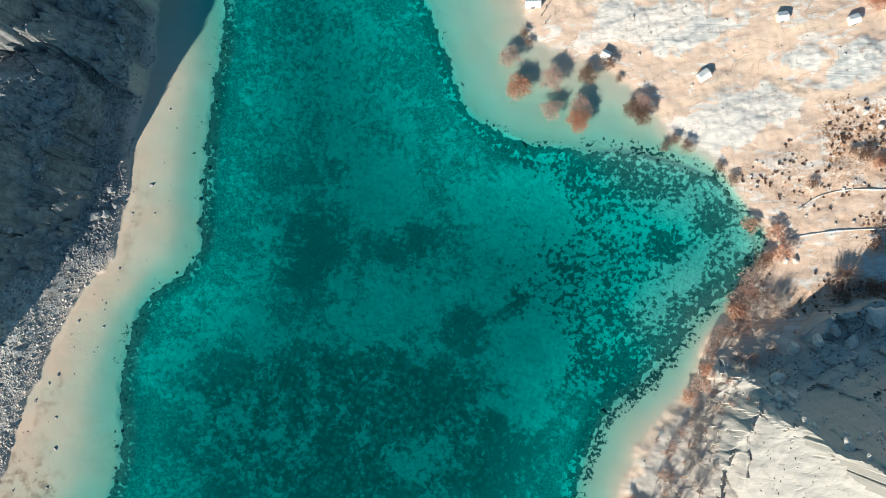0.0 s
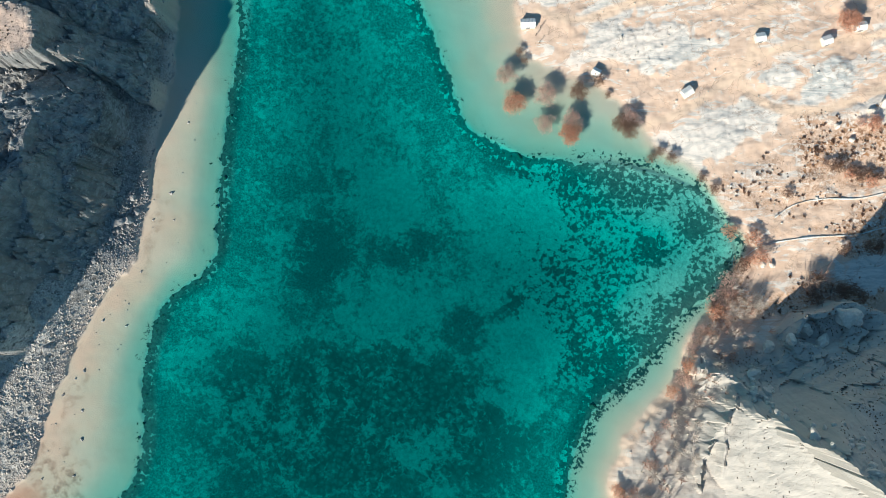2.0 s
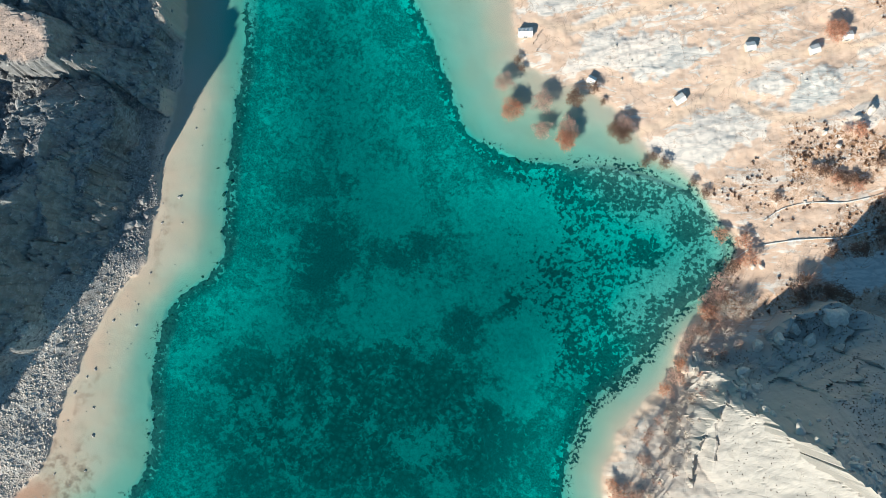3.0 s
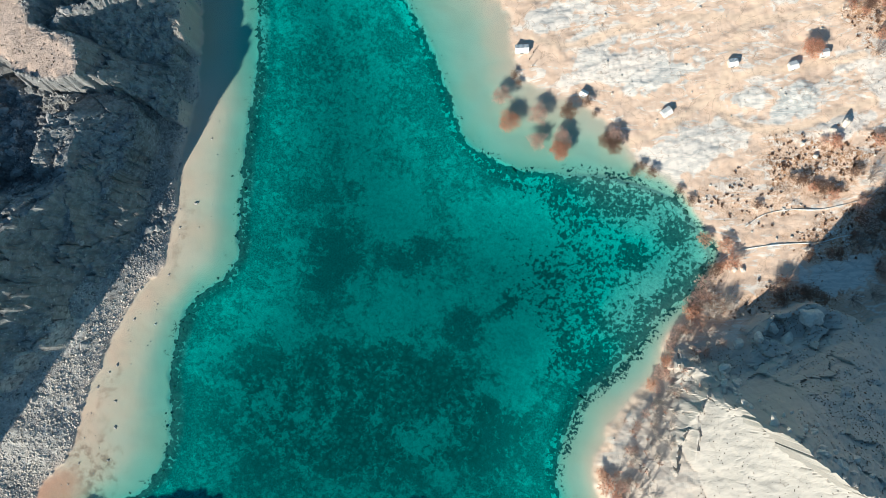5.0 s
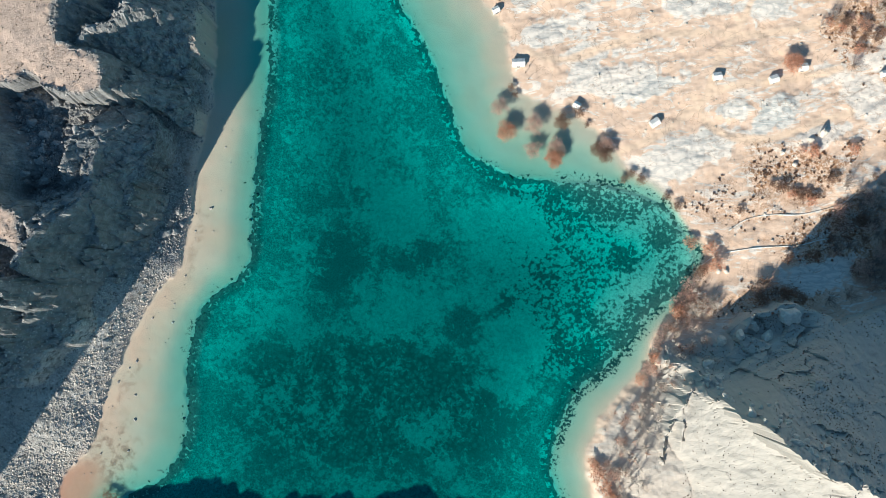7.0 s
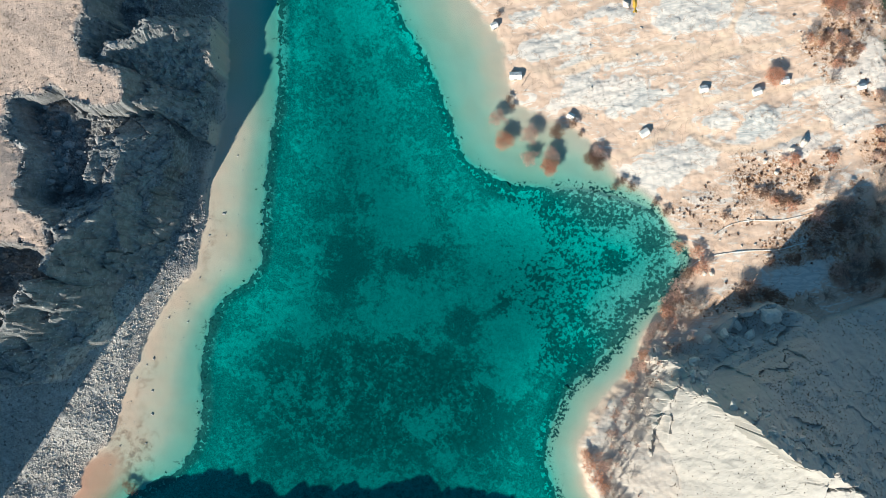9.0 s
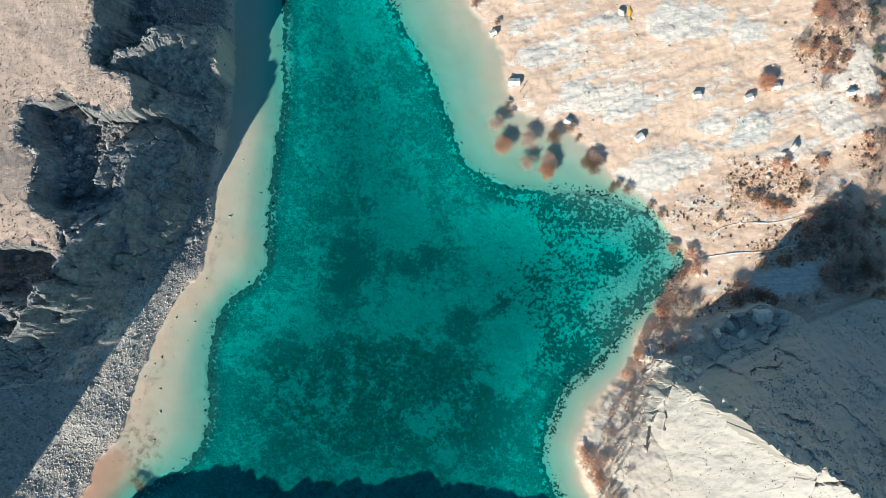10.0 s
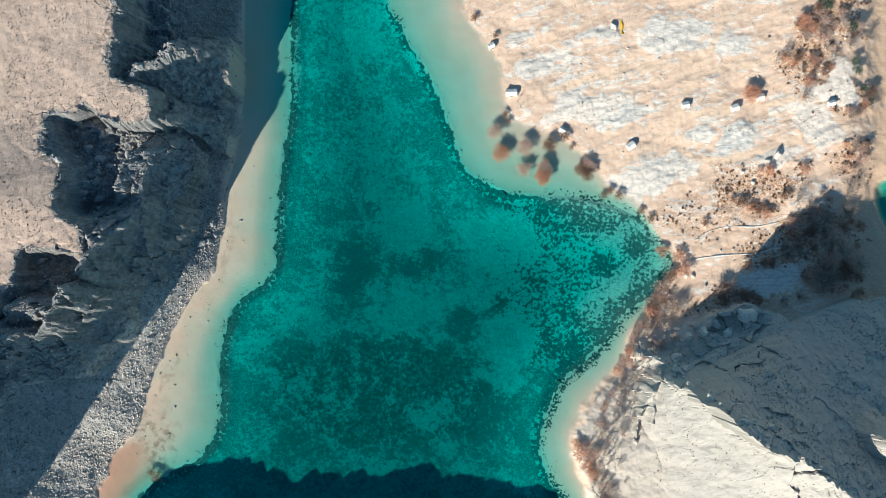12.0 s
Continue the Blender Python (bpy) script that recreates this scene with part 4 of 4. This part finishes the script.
def drop(thing):
    """Takes a pattern thing out of the scene once its copies stand."""
    for o in (*thing.children_recursive, thing):
        bpy.data.objects.remove(o)


# ---- stones of the western slopes ----
def frame_region(k, low_x, high_x, low_y, high_y):
    return dice.uniform(low_x, high_x, k), dice.uniform(low_y, high_y, k)


px, py = frame_region(260000, -140, -62, -58, 104)
mk = masks_at(px, py)
rubble = fbm(px, py, 9, 3, 301)
keep = (mk["slope"] > 0.6) & (mk["east"] < 0.5) & (mk["high"] < 0.4) & (dice.uniform(0, 1, len(px)) < np.where(mk["stone"] > 0.5, 0.12, 0.5 + 0.4 * rubble))
px, py = px[keep][:56000], py[keep][:56000]
south = py + 4 * dice.normal(size=len(px)) < 10
for pick, stone, label in ((~south, GREY_STONE, "angular grey limestone scree on the steep slope"), (south, LIGHT_STONE, "pale grey limestone scree on the long slope")):
    scatter_stones("scree_stones", px[pick], py[pick], 0.2 + 0.15 * dice.pareto(2.4, pick.sum()).clip(0, 3.5), stone, label)
px, py = frame_region(60000, 30, 125, -56, 100)
mk = masks_at(px, py)
chance = np.where(mk["stone"] > 0.5, 0.03, 0.025 + 0.12 * mk["scrub"] + 0.04 * mk["lime"]) * (1 - mk["reeds"]) * (mk["slope"] > 0.6)
keep = dice.uniform(0, 1, len(px)) < chance
px, py = px[keep], py[keep]
scatter_stones("hill_stones", px, py, 0.18 + 0.18 * dice.pareto(2.8, len(px)).clip(0, 3), PALE_STONE, "pale limestone fragments strewn over the hill")

# ---- tufts on the high ground, the shaded rock and the scrub ----
px, py = frame_region(26000, -146, -78, -20, 104)
mk = masks_at(px, py)
keep = (mk["high"] > 0.9) & (dice.uniform(0, 1, len(px)) < 0.12 + 0.3 * fbm(px, py, 10, 3, 311))
px, py = px[keep], py[keep]
scatter_tufts("dry_tufts", px, py, dice.uniform(0.15, 0.45, len(px)), TUFT, "low dry cushions dotted over sandy high ground")
px, py = frame_region(26000, 52, 128, -56, 8)
mk = masks_at(px, py)
shade = crest_at(px, py)[0]
keep = (mk["stone"] > 0.8) & (shade > 3) & (dice.uniform(0, 1, len(px)) < 0.30 + 0.4 * fbm(px, py, 12, 3, 313))
keep |= (mk["stone"] > 0.8) & (shade < -2) & (dice.uniform(0, 1, len(px)) < 0.08)
px, py = px[keep], py[keep]
scatter_tufts("rock_tufts", px, py, dice.uniform(0.14, 0.42, len(px)), TUFT, "dark dry tufts rooted in smooth pale rock")
px, py = frame_region(40000, 44, 120, -50, 100)
mk = masks_at(px, py)
keep = dice.uniform(0, 1, len(px)) < mk["scrub"] * (mk["slope"] > 0.8) * (0.16 + 0.22 * fbm(px, py, 5, 3, 315))
px, py = px[keep], py[keep]
scatter_tufts("scrub_tufts", px, py, dice.uniform(0.3, 0.9, len(px)), BROWN, "brown withered scrub between pale stones")

# ---- boulders ----
GREY_BLOCKS = [boulder_mesh("boulder", 11 + i, GREY_STONE, flat=0.6 + 0.1 * i) for i in range(4)]
PALE_BLOCKS = [boulder_mesh("boulder", 31 + i, PALE_STONE, flat=0.6 + 0.1 * i) for i in range(4)]
WET_BLOCKS = [boulder_mesh("rock", 51 + i, WEEDY, ICO2, 0.55) for i in range(4)]
BEACH_BLOCKS = [boulder_mesh("rock", 71 + i, GREY_STONE, ICO2, 0.7) for i in range(3)]


def place_block(name, meshes, x, y, size, label, category, group, sink=0.25):
    ob = new(name, meshes[int(dice.integers(len(meshes)))])
    s = size * 0.5
    ob.matrix_basis = pose(x, y, float(height_at(x, y)) + s * (0.6 - 2 * sink) * 0.6, dice.uniform(-14, 14), dice.uniform(-14, 14), dice.uniform(0, 360)) @ Matrix.Diagonal((s * dice.uniform(0.9, 1.3), s * dice.uniform(0.7, 1.0), s, 1))
    return tagged(ob, label, category, group)


for x, y, size in [(-74.4, 22.0, 2.3), (-76.2, 21.4, 2.8), (-79.8, 28.5, 2.0), (-82.5, 14.5, 2.4), (-80.5, 12.8, 1.8), (-88.5, 4, 2.2), (-90, -6, 2.6), (-76, 64, 1.8), (-70.5, 57.5, 2.4),
                   (-97, 42, 3.0), (-94, 40, 2.6), (-100, 45, 2.4), (-97, 38.5, 1.8), (-104, 40, 2.0), (-86, 66, 2.2), (-84, 60, 1.6), (-77, 84, 1.6), (-95, 20, 1.8)]:
    place_block("boulder", GREY_BLOCKS, x, y, size, "large angular grey limestone boulder on the scree", "boulder", "boulders on the scree")
px, py = frame_region(1500, -128, -68, -50, 96)
mk = masks_at(px, py)
keep = np.flatnonzero((mk["slope"] > 0.9) & (mk["east"] < 0.5) & (mk["high"] < 0.3) & (mk["stone"] < 0.6))[:110]
for i in keep:
    place_block("boulder", GREY_BLOCKS, px[i], py[i], 0.8 + 0.5 * min(dice.pareto(2.8), 2.4), "angular grey limestone boulder on the scree", "boulder", "boulders on the scree")
for i in range(120):
    x, y = dice.uniform(-108, -86), dice.uniform(22, 53)
    if i > 85:
        x, y = dice.uniform(-112, -97), dice.uniform(6, 16)
    if 12 < float(height_at(x, y)) < 27 and float(field("rim", np.array([x]), np.array([y]))[0]) < -2:
        place_block("boulder", GREY_BLOCKS, x, y, 0.7 + 0.5 * dice.pareto(2.5), "angular grey limestone boulder on a rubble floor", "boulder", "boulders on the scree")
for x, y, size in [(79, 0.8, 6.4), (70.5, -1.5, 3.6), (67, -4, 3.2), (63.5, -5.5, 3.4), (73.5, -4.5, 3.8), (64.5, 12.2, 1.8), (91, 47, 3.0), (88, 45, 2.0), (81, 42, 1.6), (66.5, 12, 1.5), (84, 39, 1.8)]:
    place_block("boulder", PALE_BLOCKS, x, y, size, "big pale limestone block below the rock face", "boulder", "pale blocks", 0.1)

crest_line = chaikin(CREST, times=1)
for i in range(46):
    k = int(dice.integers(5, 17))
    p = crest_line[k] + (crest_line[k + 1] - crest_line[k]) * dice.uniform()
    off = 1.2 + 3.2 * abs(dice.normal())
    place_block("boulder", PALE_BLOCKS, p[0] + 0.45 * off, p[1] + 0.85 * off, 1.2 + 0.8 * min(dice.pareto(2.2), 3), "pale broken block on the crest of the rock", "boulder", "blocks on the crest", 0.3)

# ---- weedy rocks along the drop-off, dark rocks on the sand ----
for line, count, low, high, inward in ((LIP_W, 110, -1.6, 0.35, -1), (LIP_E, 110, -2.6, 0.3, 1)):
    p = chaikin(line)
    seg = np.hypot(*np.diff(p, axis=0).T)
    run = np.concatenate([[0], np.cumsum(seg)])
    start, stop = (run[np.argmin(np.abs(p[:, 1] - 98))], run[np.argmin(np.hypot(p[:, 0] + 84, p[:, 1] + 44))]) if inward < 0 else (run[np.argmin(np.hypot(p[:, 0] - 0, p[:, 1] - 45))], run[-1])
    for s in dice.uniform(start, stop, count):
        i = int(np.clip(np.searchsorted(run, s) - 1, 0, len(seg) - 1))
        d = (p[i + 1] - p[i]) / seg[i]
        out = np.array([d[1], -d[0]]) * inward
        off = dice.normal() * 0.9 + 0.9
        q = p[i] + d * (s - run[i]) + out * off
        x, y = float(q[0]), float(q[1])
        if float(field("lake", np.array([x]), np.array([y]))[0]) > 1.2:
            continue
        place_block("rock", WET_BLOCKS, x, y, 0.5 + 0.35 * min(dice.pareto(3.2), 3), "dark weed-covered rock under shallow water", "rock", "weedy rocks on the shelf edge", 0.3)
for x, y, size in [(-63.2, 52.1, 0.6), (-57.5, 61.5, 0.5), (-71.8, 10.7, 0.7), (-79.9, -0.2, 0.8), (-85.4, -12.9, 0.7), (-83.6, -19.8, 0.7), (-88, -16.4, 0.8), (-83.4, -26, 0.9), (-69.5, 22.3, 0.7)]:
    place_block("rock", BEACH_BLOCKS, x, y, size, "angular rock lying alone on wet sand", "rock", "rocks on the sand", 0.15)
px, py = frame_region(700, -104, -54, -48, 70)
land, lake = field("land", px, py), field("lake", px, py)
keep = np.flatnonzero((land < -0.6) & (land > -9) & (lake < -3) & (field("east", px, py) < 0))[:42]
for i in keep:
    place_block("rock", BEACH_BLOCKS, px[i], py[i], 0.3 + 0.25 * dice.pareto(3), "small grey rock lying on pale sand", "rock", "rocks on the sand", 0.15)

# ---- trees standing in the shallows ----
RUST_TREE = make_tree("tree", 1, RUST, 2.6, 3.3, "rust-leaved tree standing in shallow turquoise water", "tree", per_clump=24)
RUST_TREE_B = make_tree("tree", 2, RUST, 2.3, 2.9, "rust-leaved tree standing in shallow turquoise water", "tree")
PINK_TREE = make_tree("tree", 3, DUSK, 2.5, 3.0, "dusty pink half-bare tree standing in shallow water", "tree", clumps=80, per_clump=22, leaf=0.15)
PINK_TREE_B = make_tree("tree", 4, DUSK, 2.2, 2.7, "dusty pink half-bare tree standing in shallow water", "tree", clumps=75, per_clump=22, leaf=0.15)
BROWN_TREE = make_tree("tree", 5, BROWN, 2.0, 2.9, "brown half-bare tree at the water's edge", "tree", clumps=70, per_clump=16, leaf=0.19)
for kind, spots in ((RUST_TREE, [(11.1, 48.2), (83.4, 64.6)]), (RUST_TREE_B, [(23.4, 40.9)]), (PINK_TREE, [(9.2, 54.5), (18.2, 49.8)]), (PINK_TREE_B, [(17.8, 43.4), (23.8, 44.4), (36.6, 44.4)]),
                    (BROWN_TREE, [(25.4, 50.5), (34.6, 43.4), (36.2, 41.8)])):
    plant([kind], spots, "trees by the shore", 0.86, 0.96)

# ---- bushes round the eastern shore and hill ----
RUST_BUSH = make_tree("bush", 6, RUST, 1.5, 1.9, "rust-brown bush on pale stony ground", "bush", clumps=34, per_clump=13, leaf=0.17)
BROWN_BUSH = make_tree("bush", 7, BROWN, 1.4, 1.8, "dark brown bush on pale stony ground", "bush", clumps=32, per_clump=12, leaf=0.16)
PINK_BUSH = make_tree("bush", 8, DUSK, 1.5, 1.8, "faded pinkish bush on pale stony ground", "bush", clumps=34, per_clump=12, leaf=0.16)
GREEN_BUSH = make_tree("bush", 9, GREEN, 1.5, 1.9, "dull green bush standing in for a small teal pool among scrub", "bush", clumps=34, per_clump=13, leaf=0.17)
PALE_SHRUB = make_shrub("shrub", 21, TWIG, 2.1, 2.8, "bleached leafless shrub on the stony bank", "shrub")
PALE_SHRUB_B = make_shrub("shrub", 22, TWIG, 1.6, 2.3, "bleached leafless shrub on the stony bank", "shrub", stems=20)
RED_SHRUB = make_shrub("shrub", 23, TWIG_RED, 1.7, 2.2, "reddish leafless shrub on the stony bank", "shrub", stems=22)
SAPLING = make_shrub("shrub", 25, TWIG, 0.8, 3.4, "thin upright bleached shrub on the stony bank", "shrub", stems=7, thick=0.07, twigs=3)
SAPLING_B = make_shrub("shrub", 26, TWIG_RED, 0.9, 3.0, "thin upright reddish shrub on the stony bank", "shrub", stems=8, thick=0.07, twigs=3)
DARK_SHRUB = make_shrub("shrub", 24, BARK, 2.0, 2.6, "grey-brown leafless shrub in the shaded ravine", "shrub", stems=24, thick=0.05)
plant([RUST_BUSH, BROWN_BUSH], [(59.5, 11.7), (61, 12.6), (63.6, 13.6), (57.6, 19.2), (62.4, 17.6), (82.8, 31.4), (85, 30.6), (87.2, 29.6), (79.6, 33), (32, -35.6), (33, -38), (34.6, -41), (35.9, -43.5), (-89.5, -44.3), (-88, -45.6)], "rust bushes", 0.75, 1.25)
plant([BROWN_BUSH], [(78, 34), (81, 33), (84, 32), (86.5, 31.5), (89, 30.8), (70.1, 27.3), (30, 53), (32, 50), (3.5, 89.4), (9.7, 83.8), (12.5, 60), (13.5, 58), (41.2, 35.6), (43, 37), (45.5, 35.4), (52, 31), (54.5, 28.5)], "brown bushes", 0.6, 1.15)
plant([PINK_BUSH, RUST_BUSH], [(51, -2), (53.6, 2), (48.5, -6.1), (47.5, -9.5), (49.5, -4), (54, 4.2), (57, 9), (56, 6.5), (46.4, -12), (44, -15)], "pink bushes by the shore", 0.8, 1.3)
# green bushes added in place of small teal pools between the scrub
plant([GREEN_BUSH], [(105.6, 90.5), (113.1, 73.8), (113.6, 71), (117.6, 62), (108, 94), (112.4, 84), (116.5, 66.5)], "green bushes", 0.6, 1.1)
px, py = frame_region(900, 84, 119, 42, 98)
mk = masks_at(px, py)
keep = np.flatnonzero((dice.uniform(0, 1, len(px)) < mk["scrub"]) & (mk["scrub"] > 0.4) & (mk["lime"] < 0.4))[:80]
plant([BROWN_BUSH, PINK_BUSH, PALE_SHRUB_B, PINK_BUSH, RUST_BUSH, DARK_SHRUB], [(px[i], py[i]) for i in keep], "bushes of the scrub", 0.5, 1.2)

# ---- leafless shrubs along the eastern bank and in the ravine ----
bank = chaikin([(57.5, 6), (52, -1), (48.5, -8), (45, -17), (39.5, -25), (36.5, -33), (36, -42), (37, -50)])
for i in range(250):
    p = bank[int(dice.integers(len(bank)))]
    off = abs(dice.normal()) * 3.6
    x, y = p[0] + 0.8 * off + dice.normal() * 1.1 + 0.4, p[1] - 0.45 * off + dice.normal() * 1.1
    if y < 8 and float(height_at(x, y)) < 13:
        plant([SAPLING, SAPLING, SAPLING_B, PALE_SHRUB_B] if off > 1.0 else [RED_SHRUB, SAPLING_B, PINK_BUSH], [(x, y)], "leafless shrubs on the bank", 0.5, 0.95)
for i in range(22):
    x, y = dice.uniform(51, 64), 0.0
    y = -2 + 0.8 * (x - 54) + dice.normal() * 3.2
    if float(height_at(x, y)) < 6:
        plant([SAPLING, SAPLING_B, PALE_SHRUB, RED_SHRUB], [(x, y)], "leafless shrubs on the bank", 0.55, 1.0)
for i in range(75):
    x, y = dice.uniform(72, 113), 0.0
    y = 8 + 0.28 * (x - 80) + dice.normal() * 5.0
    if float(height_at(x, y)) < 4.5 and math.hypot((x - 88) / 10, (y - 10.5) / 4.5) > 1:
        plant([DARK_SHRUB, BROWN_BUSH, BROWN_BUSH, RED_SHRUB], [(x, y)], "shrubs in the ravine", 0.7, 1.3)
for i in range(66):
    x, y = dice.uniform(92, 114), dice.uniform(6, 36)
    if float(height_at(x, y)) < 5.5 and math.hypot((x - 88) / 10, (y - 10.5) / 4.5) > 1:
        plant([DARK_SHRUB, DARK_SHRUB, PINK_BUSH, BROWN_BUSH], [(x, y)], "shrubs in the ravine", 0.6, 1.4)
for thing in (RUST_TREE, RUST_TREE_B, PINK_TREE, PINK_TREE_B, BROWN_TREE, RUST_BUSH, BROWN_BUSH, PINK_BUSH, GREEN_BUSH, PALE_SHRUB, PALE_SHRUB_B, RED_SHRUB, SAPLING, SAPLING_B, DARK_SHRUB):
    drop(thing)


# ---- huts ----
def box(bm, x0, y0, z0, x1, y1, z1):
    r = bmesh.ops.create_cube(bm, size=1.0)
    for v in r["verts"]:
        v.co = ((x0 + x1) / 2 + v.co.x * (x1 - x0), (y0 + y1) / 2 + v.co.y * (y1 - y0), (z0 + z1) / 2 + v.co.z * (z1 - z0))


def make_hut(x, y, turn, length, width, eaves, ridge, label):
    """A small hut: walls with gables, two ribbed roof sheets, a door."""
    thing = new("hut")
    tagged(thing, label, "hut", "huts on the hill")
    thing.matrix_basis = pose(x, y, float(height_at(x, y)) - 0.1, 0, 0, turn)
    a, b, t = length / 2, width / 2, 0.06
    for name, c in (("long_wall", (-a, -b, 0, a, -b + t, eaves)), ("long_wall", (-a, b - t, 0, a, b, eaves))):
        bm = bmesh.new()
        box(bm, *c)
        part(name, bm, WALL_BOARD, thing)
    for s in (-1, 1):
        bm = bmesh.new()
        ring = [(s * a, -b + t, 0), (s * a, b - t, 0), (s * a, b - t, eaves), (s * a, 0, ridge - 0.03), (s * a, -b + t, eaves)]
        f = bm.faces.new([bm.verts.new(v) for v in ring])
        r = bmesh.ops.extrude_face_region(bm, geom=[f])
        bmesh.ops.translate(bm, verts=[v for v in r["geom"] if isinstance(v, bmesh.types.BMVert)], vec=(-s * t, 0, 0))
        bmesh.ops.recalc_face_normals(bm, faces=bm.faces)
        part("gable_wall", bm, WALL_BOARD, thing)
    for s in (-1, 1):
        bm = bmesh.new()
        n = int(length / 0.14)
        over = 0.1
        rows = []
        for i in range(n + 1):
            u = -a - over + (length + 2 * over) * i / n
            lift = 0.03 if i % 2 else 0.0
            rows.append([bm.verts.new((u, s * (b + over), eaves - 0.06 + lift)), bm.verts.new((u, s * 0.0, ridge + 0.03 + lift)),
                         bm.verts.new((u, s * (b + over), eaves - 0.09 + lift)), bm.verts.new((u, s * 0.0, ridge + lift))])
        for p, q in zip(rows, rows[1:]):
            bm.faces.new((p[0], q[0], q[1], p[1]))
            bm.faces.new((p[2], p[3], q[3], q[2]))
            bm.faces.new((p[0], p[2], q[2], q[0]))
        for p in (rows[0], rows[-1]):
            bm.faces.new((p[0], p[1], p[3], p[2]))
        bmesh.ops.recalc_face_normals(bm, faces=bm.faces)
        part("roof_sheet", bm, WHITE_METAL, thing, "white ribbed roof sheet")
    bm = bmesh.new()
    box(bm, -0.4, -b - 0.04, 0.12, 0.4, -b - 0.004, eaves - 0.12)
    door = part("door", bm, DOOR_BOARD, thing, "plain grey door")
    bm = bmesh.new()
    box(bm, 0.26, -b - 0.09, 0.95, 0.32, -b - 0.042, 1.05)
    part("handle", bm, TIMBER, door)
    return thing


for x, y, turn, length, width in [(14.4, 66.4, 2, 3.2, 1.9), (86.3, 63.8, 4, 2.1, 1.8), (79.1, 60.8, 18, 2.0, 1.8), (64.9, 61.7, 8, 2.0, 1.8), (49.2, 50.1, 32, 2.2, 1.9), (29.4, 55.0, -28, 1.7, 1.5), (106, 61.5, 12, 1.6, 1.4), (8.6, 80.8, 25, 1.7, 1.5)]:
    make_hut(x, y, turn, length, width, 1.35, 1.75, "small white hut with ribbed gable roof on pale rock")

# ---- small things on the hill ----
for x, y in [(17.2, 65.6), (16.2, 63.9), (17.0, 62.2)]:
    v, f = [], []
    rod(v, f, (0, 0, -0.3), (0.05, 0, 1.3), 0.09, 0.07, 8)
    ob = new("post", mesh_from("post", v, f, TIMBER))
    ob.location = (x, y, float(height_at(x, y)))
    tagged(ob, "short dark timber post beside the hut", "post", "posts by the hut")


def channel(points, label):
    """A low crusted rim along which water trickles."""
    p = chaikin(points)
    d = np.gradient(p, axis=0)
    d /= np.hypot(*d.T)[:, None]
    side = np.stack([-d[:, 1], d[:, 0]], 1)
    z = height_at(p[:, 0], p[:, 1])
    v, f = [], []
    profile = ((-0.34, -0.15), (-0.2, 0.16), (0.0, 0.10), (0.2, 0.17), (0.34, -0.15))
    for i in range(len(p)):
        w = 0.7 + 0.35 * math.sin(i * 1.7) + 0.25 * math.sin(i * 0.6 + 1)
        for s, h in profile:
            v.append((p[i, 0] + side[i, 0] * s * w * 0.6, p[i, 1] + side[i, 1] * s * w * 0.6, z[i] + h * 1.3))
    k = len(profile)
    for i in range(len(p) - 1):
        for j in range(k - 1):
            f.append((i * k + j, (i + 1) * k + j, (i + 1) * k + j + 1, i * k + j + 1))
    ob = new("water_channel", mesh_from("water_channel", v, f, CRUST, True))
    return tagged(ob, label, "water channel", "crusted channels")


channel([(60.8, 13.6), (64.1, 16.2), (69.8, 17.4), (77.9, 18.2), (84.3, 18.2), (89.2, 19.8), (94, 20.4)], "white mineral-crusted trickle across tan ground")
channel([(67.5, 22.3), (72, 25.5), (78.2, 26.4), (84.6, 26), (91.9, 27.7), (96, 29.1), (99, 32)], "white mineral-crusted trickle across tan ground")
bm = bmesh.new()
bmesh.ops.create_grid(bm, x_segments=4, y_segments=10, size=0.5)
for v in bm.verts:
    v.co = (v.co.x * 1.1, v.co.y * 4.2, 0.5 + 0.15 * math.sin(v.co.y * 9) - abs(v.co.x) * 0.5)
bmesh.ops.solidify(bm, geom=bm.faces[:], thickness=0.05)
tarp = new("tarpaulin")
tarp.location = (47.0, 85.4, float(height_at(47.0, 85.4)) - 0.1)
tagged(tarp, "crumpled yellow sheet draped over a pale stone", "tarpaulin")
part("sheet", bm, YELLOW, tarp)
place_block("boulder", PALE_BLOCKS, 44.6, 85.6, 3.0, "pale flat boulder beside a yellow sheet", "boulder", "pale blocks", 0.2)
